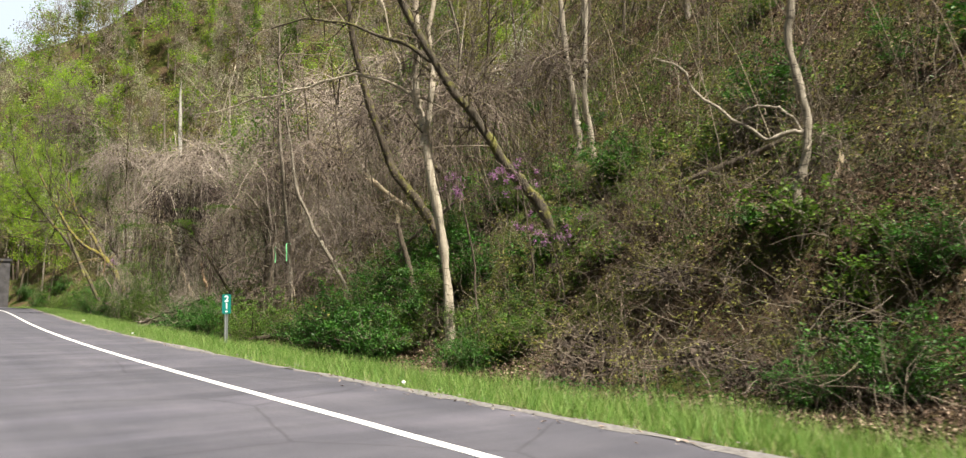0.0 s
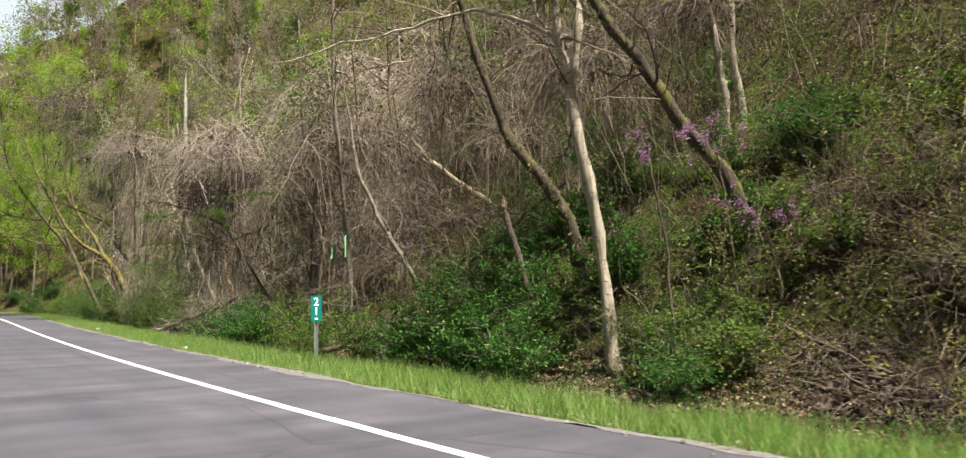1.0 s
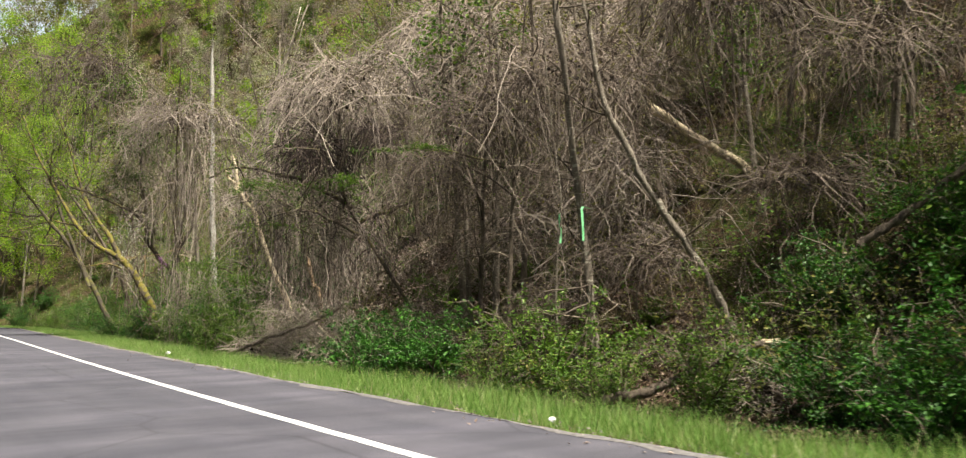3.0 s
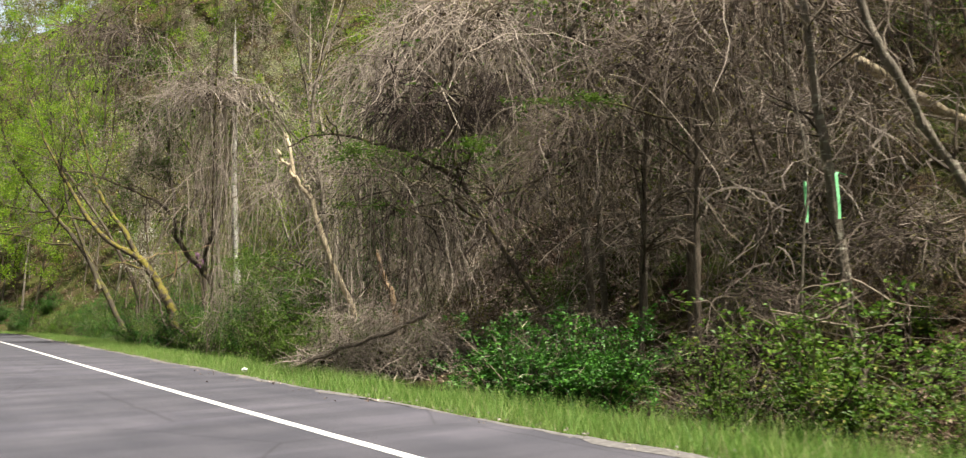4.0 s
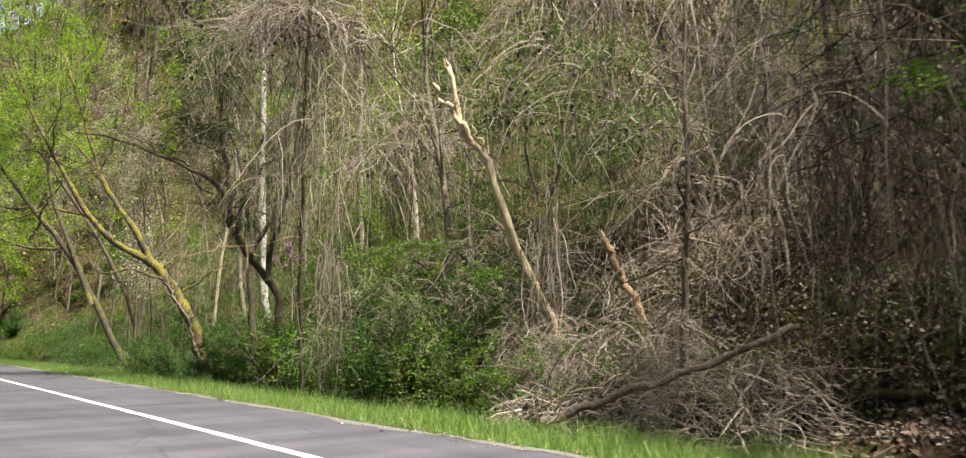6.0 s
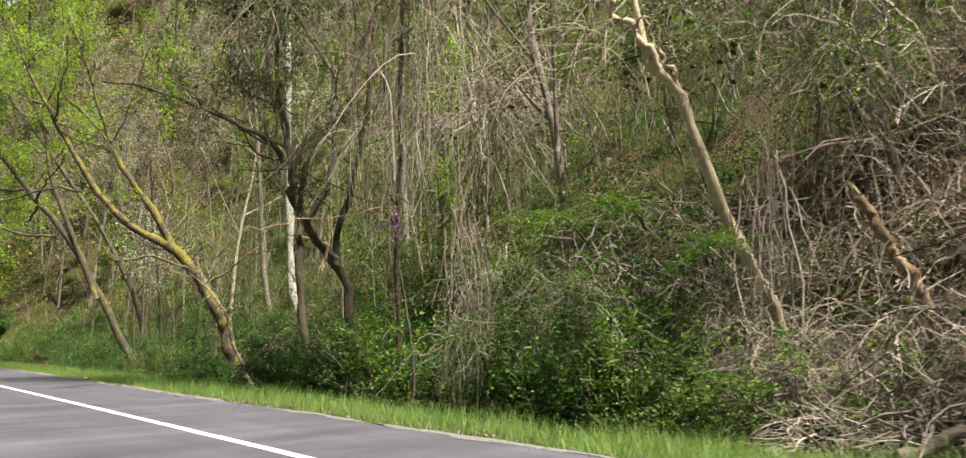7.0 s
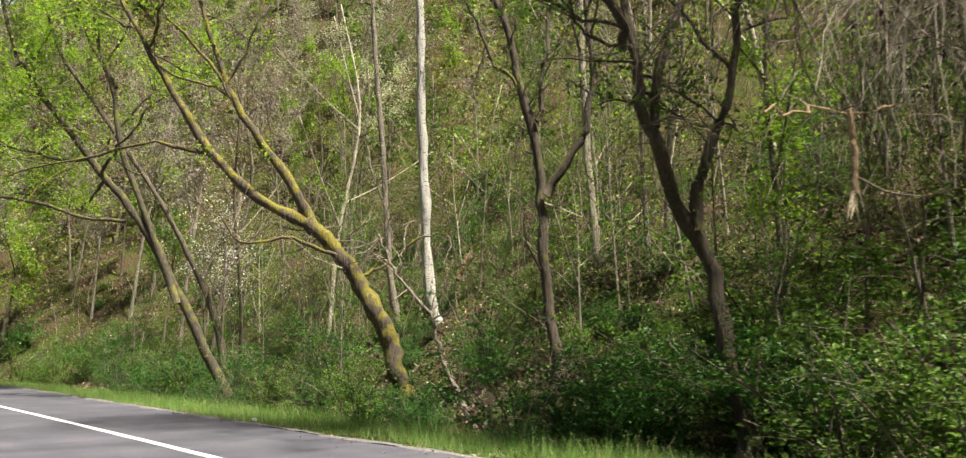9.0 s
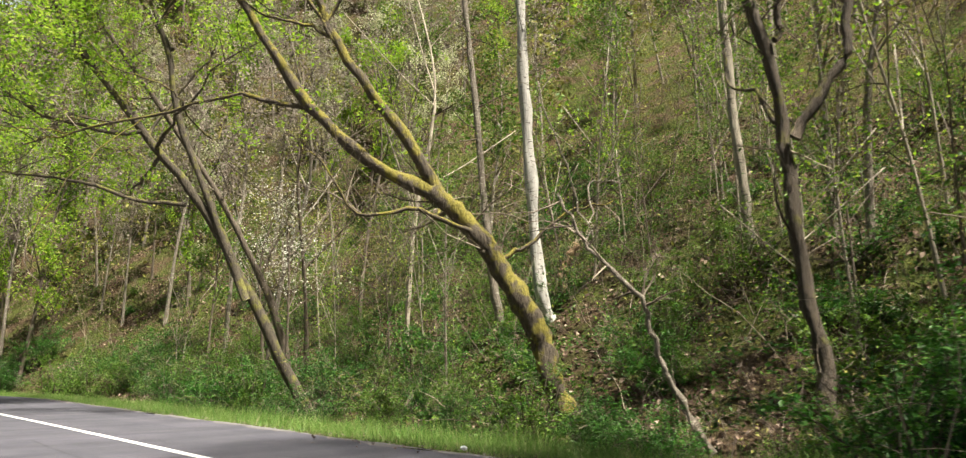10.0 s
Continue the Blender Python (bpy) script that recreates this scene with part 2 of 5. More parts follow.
def single(name, shape, mat, label, category, group="", kind="", smooth=False, base=(0, 0, 0)):
    ob = new(name, mesh_of(name, *shape, mat, smooth))
    ob.location = base
    return tagged(ob, label, category, group, kind)


def joined(shapes):
    vs, fs, n = [], [], 0
    for v, f in shapes:
        v, f = np.asarray(v, float).reshape(-1, 3), np.asarray(f, int)
        vs.append(v)
        fs.append(f + n)
        n += len(v)
    return np.concatenate(vs), np.concatenate(fs)


def tubes(paths, radii, sides=3):
    """Round stems along many paths: paths (n, k, 3), radii (n, k)."""
    p, r = np.asarray(paths, float), np.asarray(radii, float)
    n, k, _ = p.shape
    tan = np.gradient(p, axis=1)
    tan /= np.linalg.norm(tan, axis=-1, keepdims=True) + 1e-9
    ref = np.where(np.abs(tan[..., 2:3]) > 0.92, [1.0, 0.15, 0.0], [0.0, 0.0, 1.0])
    a = np.cross(tan, ref)
    a /= np.linalg.norm(a, axis=-1, keepdims=True) + 1e-9
    b = np.cross(tan, a)
    ang = np.arange(sides) * 2 * np.pi / sides
    ring = a[:, :, None] * np.cos(ang)[None, None, :, None] + b[:, :, None] * np.sin(ang)[None, None, :, None]
    v = p[:, :, None] + ring * r[:, :, None, None]
    base = (np.arange(n) * k * sides)[:, None, None] + (np.arange(k - 1) * sides)[None, :, None]
    i = np.arange(sides)[None, None, :]
    j = (i + 1) % sides
    f = np.stack([base + i, base + j, base + j + sides, base + i + sides], -1)
    return v.reshape(-1, 3), f.reshape(-1, 4)


def spline(points, count):
    """A smooth path through a few points."""
    p = np.asarray(points, float)
    q = np.concatenate([[2 * p[0] - p[1]], p, [2 * p[-1] - p[-2]]])
    s = np.linspace(0, len(p) - 1 - 1e-6, count)
    i = s.astype(int)
    t = (s - i)[:, None]
    a, b, c, d = q[i], q[i + 1], q[i + 2], q[i + 3]
    return 0.5 * (2 * b + (c - a) * t + (2 * a - 5 * b + 4 * c - d) * t**2 + (3 * b - a - 3 * c + d) * t**3)


def solid(points, r0, r1, count=18, sides=9, rough=0.09, power=0.8, tip=0, gnarl=0.0):
    """One trunk, limb or log with an uneven outline and closed ends."""
    c = spline(points, count)
    s = np.linspace(0, 1, count)
    wave = np.cumsum(rng.normal(size=(count, 3)), 0)
    wave -= wave[:1] * (1 - s[:, None]) + wave[-1:] * s[:, None]
    c = c + wave * gnarl
    cut = 1 - tip / (len(points) - 1)
    r = np.where(s <= cut, r0 + (r1 - r0) * np.minimum(s / cut, 1)**power, r1 + (0.015 - r1) * (s - cut) / max(1 - cut, 1e-3)) * (1 + rough * rng.normal(size=count))
    v, f = tubes(c[None], r[None], sides)
    v = v + rng.normal(size=v.shape) * (0.08 * np.repeat(r, sides))[:, None]
    for ring, centre in ((0, c[0]), (count - 1, c[-1])):
        n0 = len(v)
        rim = v[ring * sides:(ring + 1) * sides]
        v = np.concatenate([v, centre + (rim - centre) * 0.02])
        idx = np.arange(sides)
        f = np.concatenate([f, np.stack([ring * sides + idx, ring * sides + (idx + 1) % sides, n0 + (idx + 1) % sides, n0 + idx], -1)])
    return v, f, c, r


def unit(v):
    return v / (np.linalg.norm(v, axis=-1, keepdims=True) + 1e-9)


def sprays(starts, ways, lengths, k=4, droop=0.0, wobble=0.18):
    """Crooked paths from many starts."""
    n = len(starts)
    p = np.zeros((n, k, 3))
    p[:, 0] = starts
    d = unit(ways)
    for i in range(1, k):
        d = unit(d + rng.normal(size=(n, 3)) * wobble + [0, 0, -droop])
        p[:, i] = p[:, i - 1] + d * (lengths / (k - 1))[:, None]
    return p


def along(path, radii, count, lo=0.2, hi=1.0):
    """Random places along a path, with the way of the path there."""
    s = (lo + (hi - lo) * rng.random(count)) * (len(path) - 1.001)
    i = s.astype(int)
    t = (s - i)[:, None]
    return path[i] * (1 - t) + path[i + 1] * t, unit(path[i + 1] - path[i]), radii[i]


def leaves(centres, size, flat=0.6, ratio=0.55):
    """A folded leaf, two triangles, at each place."""
    n = len(centres)
    d = unit(rng.normal(size=(n, 3)) * [1, 1, 1 - 0.7 * flat])
    up = unit(rng.normal(size=(n, 3)) * (1 - flat) + [0, 0, flat + 0.05])
    side = unit(np.cross(d, up))
    nrm = np.cross(side, d)
    s = (size * (0.6 + 0.8 * rng.random(n)))[:, None]
    v = np.stack([centres - d * s * 0.5, centres + side * s * ratio * 0.5 + nrm * s * 0.12,
                  centres + d * s * 0.5 - nrm * s * 0.08, centres - side * s * ratio * 0.5 + nrm * s * 0.12], 1)
    return v.reshape(-1, 3), np.arange(4 * n).reshape(-1, 4)


def twig_set(limbs, n_branch, n_twig, length, lift=0.3, droop=0.0, r=0.02, lo=0.25, light=False):
    """Branches from limbs and twigs from branches, as two shapes, and places for leaves."""
    st, wy, rad = [], [], []
    share = np.array([len(c) * np.linalg.norm(np.diff(c, axis=0), axis=1).sum() for c, _ in limbs])
    for (c, rr), k in zip(limbs, np.maximum(1, (n_branch * share / share.sum()).astype(int))):
        p, t, ra = along(c, rr, k, lo, 0.98)
        st.append(p), wy.append(t), rad.append(ra)
    st, wy, rad = np.concatenate(st), np.concatenate(wy), np.concatenate(rad)
    out = unit(wy * 0.5 + rng.normal(size=wy.shape) * 0.75 + [0, 0, lift])
    ln = length * (0.4 + 0.8 * rng.random(len(st)))
    br = sprays(st, out, ln, 6, droop)
    r0 = np.minimum(rad * 0.55, r * (0.6 + 0.8 * rng.random(len(st))))
    bshape = tubes(br, r0[:, None] * np.linspace(1, 0.3, 6), 3 if light else 4)
    i = rng.integers(0, len(br), n_twig)
    j = rng.integers(1, 6, n_twig)
    ts = br[i, j]
    tw = sprays(ts, unit(br[i, j] - br[i, j - 1]) * 0.6 + rng.normal(size=(n_twig, 3)) * 0.7 + [0, 0, lift * 0.5], length * 0.4 * (0.4 + rng.random(n_twig)), 4, droop)
    thin = tw[:, [0, 1, 3]] if light else tw
    tshape = tubes(thin, (r0[i] * 0.32)[:, None] * np.linspace(1, 0.35, thin.shape[1]), 3)
    return joined([bshape, tshape]), tw


def leaf_places(tw, count, spread=0.08, share=0.5):
    i = rng.permutation(len(tw))[: max(1, int(len(tw) * share))][rng.integers(0, max(1, int(len(tw) * share)), count)]
    s = rng.random(count) * 2.999
    j = s.astype(int)
    t = (s - j)[:, None]
    return tw[i, j] * (1 - t) + tw[i, j + 1] * t + rng.normal(size=(count, 3)) * spread


# ---- the lie of the land ----
LINE_C = (4.73, 2.39, 0.48, -0.65, 0.10)
EDGE_C = (6.79, 2.91, 0.61, -0.56, 0.19)


def curve(c, y, beyond):
    y = np.asarray(y, float)
    q = (np.clip(y, 8, 105) - 45) / 40
    w = np.clip(y - 105, 0, 95)
    return sum(k * q**i for i, k in enumerate(c)) + beyond * w - 0.006 * w**2 - 1.08 * np.maximum(y - 200, 0)


def line_x(y):
    """The white line at the road's right side."""
    return curve(LINE_C, y, 0.03)


def edge_x(y):
    """The right edge of the asphalt."""
    return curve(EDGE_C, y, 0.05)


def hash2(i, j, s):
    h = np.sin(i * 127.1 + j * 311.7 + s * 74.7) * 43758.5453
    return h - np.floor(h)


def lumps(x, y, size, seed):
    """Smooth random heights from -1 to 1."""
    x, y = np.asarray(x, float) / size, np.asarray(y, float) / size
    i, j = np.floor(x), np.floor(y)
    a, b = x - i, y - j
    a, b = a * a * (3 - 2 * a), b * b * (3 - 2 * b)
    h = (hash2(i, j, seed) * (1 - a) + hash2(i + 1, j, seed) * a) * (1 - b) + (hash2(i, j + 1, seed) * (1 - a) + hash2(i + 1, j + 1, seed) * a) * b
    return 2 * h - 1


def ground_z(x, y):
    x, y = np.asarray(x, float), np.asarray(y, float)
    u = x - edge_x(y)
    z = np.interp(u, (-300, -40, -14, -11, -0.3, 0.1, 2.6, 4.6, 7.2, 9.0, 10.0), (-8, -3, -0.3, -0.1, -0.1, -0.03, -0.06, -0.42, -0.32, -0.02, 0.45))
    z = z + np.interp(u, (0.1, 2.4, 4.6, 7.4, 9.0, 10.0), (0, -0.29, -0.40, -0.42, -0.15, 0)) * np.interp(y, (45, 64), (1, 0.55))
    k = np.interp(y, (0, 40, 62, 80, 105, 135), (0.95, 0.9, 0.68, 0.56, 0.6, 0.78))
    w = np.maximum(u - 10, 0)
    rise = k * w + 0.0035 * w**2
    rise = np.where(w > 60, k * 60 + 12.6 + 0.9 * (w - 60), rise)
    z = z + rise
    rough = np.clip((u - 6) / 6, 0, 1)
    z = z + rough * (0.30 * lumps(x, y, 2.3, 1) + 0.12 * lumps(x, y, 0.9, 2)) + np.clip((u - 9) / 10, 0, 1) * 0.9 * lumps(x, y, 8, 3)
    bank = np.clip((u - 9.0) / 1.8, 0, 1)
    z = z + 1.4 * bank * bank * (3 - 2 * bank) * np.clip((32 - y) / 10, 0, 1)
    z = z + 0.55 * np.exp(-((x - 15.9) ** 2 + (y - 9.5) ** 2) / 2.5)
    top = np.interp(y, (85, 150, 190, 240), (115, 71, 46, 40)) + 1.1 * np.clip((y - 150) / 40, 0, 1) * np.clip(x - 12, 0, 60)
    return np.minimum(z, top + 0.12 * np.maximum(z - top, 0))


def spaced(*runs):
    return np.unique(np.concatenate([np.arange(*r) for r in runs]).round(3))


def sheet(xs, ys, zs):
    h, w = xs.shape
    i = np.arange(h * w).reshape(h, w)
    f = np.stack([i[:-1, :-1], i[:-1, 1:], i[1:, 1:], i[1:, :-1]], -1).reshape(-1, 4)
    return np.stack([xs, ys, zs], -1).reshape(-1, 3), f


us = np.concatenate([[-1500, -600, -300, -150, -80, -50], spaced((-35, -12, 3), (-12, 0, 1.5), (0, 16, 0.5), (16, 40, 1.0), (40, 90, 3), (90, 200, 12)), [260, 500, 1500]])
ys = np.concatenate([[-1500, -500, -200, -90], spaced((-50, 0, 2.5), (0, 105, 0.6), (105, 180, 2), (180, 300, 8)), [400, 800, 2000]])
uu, yy = np.meshgrid(us, ys)
xx = edge_x(yy) + uu
zz = ground_z(xx, yy)
single("ground", sheet(xx, yy, zz), SOIL, "steep wooded hillside of brown leaf litter and mossy soil", "ground", kind="structure", smooth=True)

# the road: a slab with a ragged right edge
ry = spaced((-60, 0, 2), (0, 110, 0.5), (110, 230, 2))
cols = np.array([-11.5, -9, -6, -3, -1.2, 0.0])
rx = np.concatenate([line_x(ry)[:, None] + cols[None, :-1] * 1.0 + 0.9, (edge_x(ry) + 0.07 * lumps(ry, ry * 0, 0.8, 5) + 0.06 * lumps(ry, ry * 0, 2.7, 6))[:, None]], 1)
rx = np.concatenate([rx[:, :1], rx, rx[:, -1:]], 1)
rz = np.zeros_like(rx)
rz[:, 0] = rz[:, -1] = -0.14
single("road", sheet(rx, np.repeat(ry[:, None], rx.shape[1], 1), rz), ASPHALT, "worn grey asphalt road with shade bands in its colour and a ragged edge", "road", kind="structure")
lx = line_x(ry)[:, None] + np.array([-0.065, -0.065, 0.065, 0.065]) + 0.006 * lumps(ry, ry * 0, 0.5, 8)[:, None]
lz = np.tile([0.0, 0.005, 0.005, 0.0], (len(ry), 1))
single("edge_line", sheet(lx, np.repeat(ry[:, None], 4, 1), lz), PAINT, "solid white painted line along the road's edge", "road marking", kind="structure")
gy = spaced((-10, 112, 0.15))
gw = 0.09 + 0.09 * lumps(gy, gy * 0, 1.7, 9) + 0.05 * lumps(gy, gy * 0, 0.37, 10)
gx = edge_x(gy)[:, None] + np.stack([-0.08 - 0.10 * lumps(gy, gy * 0, 1.1, 12) - 0.08 * lumps(gy, gy * 0, 0.33, 13), gw * 0, gw, gw + 0.25], 1)
gz = np.stack([gy * 0 + 0.004, gy * 0 + 0.008, gy * 0 + 0.002, gy * 0 - 0.06], 1)
single("shoulder", sheet(gx, np.repeat(gy[:, None], 4, 1), gz), DIRT, "narrow strip of pale dirt and grit beside the asphalt", "verge", kind="structure")
n = 2600
py = rng.random(n) * 110
px = edge_x(py) + rng.normal(size=n) * 0.16 + 0.05
ps = 0.005 + 0.014 * rng.random(n) ** 3
pc = np.stack([px, py, 0.02 + ps * 0.3], 1)
oct_v = np.array([(1, 0, 0), (0, 1, 0), (-1, 0, 0), (0, -1, 0), (0.5, 0.5, 0.7), (-0.5, 0.5, 0.7), (-0.5, -0.5, 0.7), (0.5, -0.5, 0.7)])
pv = pc[:, None] + oct_v[None] * ps[:, None, None] * (0.6 + 0.8 * rng.random((n, 1, 3)))
of = np.array([(0, 1, 5, 4), (1, 2, 6, 5), (2, 3, 7, 6), (3, 0, 4, 7), (4, 5, 6, 7)])
single("gravel", (pv.reshape(-1, 3), (of[None] + 8 * np.arange(n)[:, None, None]).reshape(-1, 4)), GRAVEL, "loose grit and pebbles along the road's edge", "gravel", kind="stuff")

# pale haze low in the sky beyond the end of the valley
haze, haze_tree, _, link = material("pale_hazy_sky")
glow = haze_tree.nodes.new("ShaderNodeEmission")
glow.inputs["Color"].default_value, glow.inputs["Strength"].default_value = (0.80, 0.90, 1.0, 1), 0.7
link(glow.outputs[0], haze_tree.nodes["Material Output"].inputs["Surface"])
ha, he = np.meshgrid(np.radians(np.linspace(-16, 26, 15)), np.radians(np.linspace(-4, 32, 9)))
single("backdrop", sheet(1300 * np.sin(ha) * np.cos(he), 1300 * np.cos(ha) * np.cos(he), 1300 * np.sin(he)), haze, "pale hazy spring sky beyond the valley", "sky", kind="structure")

# ---- single trees, fitted one by one ----


def hero(name, label, trunk, r0, r1, mat, limbs=(), branches=30, twigs=150, length=1.6, lift=0.2, droop=0.0, leaf=None, n_leaf=0, leaf_size=0.08, spread=0.1, category="tree", root=True, group="", lo=0.3, splinter=0, top=4.0, ivy=0, extra=0, gnarl=0.022, reach=1.0, leaf_above=-9.0):
    """A tree with its own trunk line; limbs: (points, r0, r1) each."""
    pts = [np.array(p, float) for p in trunk]
    if root:
        b = pts[0].copy()
        d = pts[0] - pts[1]
        for _ in range(40):
            if b[2] < ground_z(b[0], b[1]) - 0.15:
                break
            b = b + d / np.linalg.norm(d) * 0.15 * np.array([0.5, 0.5, 1.0]) - [0, 0, 0.06]
        if np.linalg.norm(b - pts[0]) > 0.3:
            pts = [b] + pts
    grow = root and not splinter and not limbs
    if grow:
        pts.append(pts[-1] + unit(pts[-1] - pts[-2]) * top * 0.5 + [0, 0, top * 0.5])
    base = pts[0]
    ob = thing(name, base, label, category, group)
    calm = min(1.0, float(np.linalg.norm(pts[-1] - pts[0])) / 5)
    v, f, c, r = solid([p - base for p in pts], r0, r1, 34, 10, rough=0.09 * calm, tip=1 if grow else 0, gnarl=gnarl * calm)
    if root:
        low = np.clip(1 - (v[:, 2] - v[:, 2].min()) / 0.8, 0, 1)
        core = c[0]
        v[:, :2] += (v[:, :2] - core[:2]) * (0.45 * low**2)[:, None]
    part("trunk", (v, f), mat, ob, smooth=True)
    lines = [(c, r)]
    for pl, a, z in limbs:
        v, f, c2, r2 = solid([np.array(p) - base for p in pl], a, z, 20, 7, gnarl=0.045)
        part("limb", (v, f), mat, ob, smooth=True)
        lines.append((c2, r2))
    for _ in range(extra):
        c0, rr0 = lines[int(rng.integers(0, 1 + len(limbs)))]
        s, w, ra = along(c0, rr0, 1, 0.45, 0.92)
        d = unit(w[0] * 0.6 + rng.normal(size=3) * [0.8, 0.8, 0.35] + [0, 0, 0.25])
        ln = (1.6 + 2.2 * rng.random()) * reach
        e = [s[0], s[0] + d * ln * 0.4 + rng.normal(size=3) * 0.15, s[0] + d * ln * 0.75 + [0, 0, 0.25] + rng.normal(size=3) * 0.3, s[0] + d * ln + [0, 0, 0.7] + rng.normal(size=3) * 0.3]
        v, f, c2, r2 = solid(e, min(ra[0] * 0.5, 0.06 + 0.015 * reach), 0.018, 16, 6, gnarl=0.06)
        part("limb", (v, f), mat, ob, smooth=True)
        lines.append((c2, r2))
    if ivy:
        p, _, ra = along(lines[0][0], lines[0][1], ivy, 0.02, 0.9)
        part("ivy", leaves(p + unit(rng.normal(size=(ivy, 3))) * (ra * 1.15)[:, None] + rng.normal(size=(ivy, 3)) * 0.03, 0.09, 0.3), LEAF_OLIVE, ob, "small yellow-green ivy leaves")
    if splinter:
        k = splinter
        tip = lines[0][0][-1]
        ways = unit(lines[0][0][-1] - lines[0][0][-2]) + rng.normal(size=(k, 3)) * 0.15
        sp = sprays(tip + rng.normal(size=(k, 3)) * r1 * 0.6, ways, 0.15 + 0.25 * rng.random(k), 3, 0, 0.05)
        part("torn_wood", tubes(sp, np.tile([0.03, 0.022, 0.004], (k, 1)), 4), WOOD_BARE, ob, "pale torn wood")
    if branches:
        shape, tw = twig_set(lines, branches, twigs, length, lift, droop, 0.025, lo)
        part("twig_mass", shape, TWIG, ob)
        if leaf:
            at = leaf_places(tw, n_leaf, spread * 0.7, 0.3)
            part("crown", leaves(at[at[:, 2] > leaf_above], leaf_size), leaf, ob)
    return ob


hero("sycamore_tree", "pale-barked bare sycamore with a forked trunk and drooping limb", [(13.56, 20.14, -0.3), (13.35, 20.35, 2.8), (12.96, 20.74, 6.32), (12.76, 20.94, 7.74), (12.78, 20.93, 9.65), (12.63, 21.07, 12.5)], 0.2, 0.09, BARK_PALE,
     [([(12.93, 20.77, 6.1), (13.08, 20.62, 7.72), (13.05, 20.66, 9.31), (13.17, 20.53, 12.0)], 0.12, 0.06),
      ([(12.86, 20.85, 7.5), (12.7, 21.0, 7.7), (12.06, 21.65, 8.27), (11.18, 22.55, 8.7), (10.4, 23.34, 8.53), (9.6, 24.15, 8.14), (8.68, 25.08, 7.88), (7.38, 26.39, 7.39)], 0.075, 0.02),
      ([(12.96, 20.74, 6.32), (12.6, 21.11, 7.75), (12.28, 21.43, 8.73), (11.9, 21.8, 11.0)], 0.07, 0.03)],
     60, 380, 2.2, 0.1, 0.06, LEAF_OLIVE, 260, 0.06, lo=0.45)
hero("leaning_tree", "dark leaning tree with patchy bark and ivy", [(14.9, 22.8, 3.2), (14.49, 23.12, 4.1), (14.16, 23.4, 4.81), (13.5, 23.95, 5.87), (12.97, 24.4, 7.85), (12.57, 24.74, 9.5), (12.36, 24.91, 10.99), (12.15, 25.09, 13)], 0.2, 0.1, BARK_DARK_MOSS, (), 26, 160, 2.0, leaf=LEAF_OLIVE, n_leaf=300, lo=0.4, ivy=1100)
hero("mossy_tree", "leaning tree with yellow-green moss on its bark", [(15.7, 18.05, 3.9), (15.14, 18.4, 4.76), (14.65, 18.72, 5.44), (14.0, 19.14, 6.69), (13.03, 19.78, 8.15), (12.04, 20.43, 10.21), (11.71, 20.65, 11.41), (11.19, 20.99, 13.6)], 0.2, 0.1, BARK_LICHEN,
     [([(12.8, 19.93, 8.6), (12.05, 20.42, 9.12), (11.08, 21.06, 9.49), (10.12, 21.69, 9.8), (9.0, 22.42, 9.77), (8.06, 23.04, 9.31)], 0.085, 0.02)], 46, 260, 2.2, 0.1, leaf=LEAF_OLIVE, n_leaf=300, lo=0.4, ivy=260)
for pl in ([(20.45, 21.55, 7.8), (20.41, 21.59, 8.42), (20.29, 21.71, 9.78), (20.08, 21.92, 12.03), (19.97, 22.03, 14.56), (19.85, 22.15, 18.17)], [(20.78, 21.2, 7.8), (20.74, 21.26, 8.4), (20.72, 21.28, 9.75), (20.69, 21.31, 12.98), (20.62, 21.38, 15.52), (20.55, 21.45, 18.61)]):
    hero("slender_tree", "slender pale-barked tree on the slope", pl, 0.15, 0.09, BARK_TAN, (), 24, 130, 1.8, lo=0.5, group="slender pale trees")
hero("crooked_tree", "crooked pale-barked young tree with a long bent side branch", [(15.6, 9.38, 1.9), (15.58, 9.41, 2.44), (15.51, 9.52, 3.46), (15.61, 9.37, 4.0), (15.68, 9.26, 4.89), (15.6, 9.37, 5.8), (15.49, 9.56, 7.1), (15.55, 9.46, 7.94), (15.63, 9.33, 10.5)], 0.12, 0.08, BARK_TAN,
     [([(15.66, 9.29, 4.89), (15.42, 9.67, 4.94), (15.21, 10.0, 4.86), (14.87, 10.55, 5.19), (14.44, 11.23, 6.02), (14.26, 11.51, 6.64), (13.92, 12.05, 6.94)], 0.06, 0.018),
      ([(15.66, 9.28, 4.93), (15.43, 9.66, 5.3), (15.15, 10.1, 5.23), (14.9, 10.49, 5.36)], 0.04, 0.015)], 16, 70, 1.2, lo=0.4)
hero("broken_stump", "splintered orange-brown stump among fallen leaves", [(17.28, 9.55, 3.4), (17.3, 9.52, 3.7), (17.34, 9.46, 4.4)], 0.13, 0.06, WOOD_ROT, (), 0, category="stump", splinter=7)
hero("broken_tree", "broken leaning tree with a torn pale top", [(15.55, 24.8, 0.3), (15.48, 24.91, 0.82), (15.28, 25.28, 2.14), (15.1, 25.62, 3.39), (14.98, 25.84, 4.14)], 0.13, 0.085, BARK_BROWN, (), 8, 50, 1.0, splinter=5)
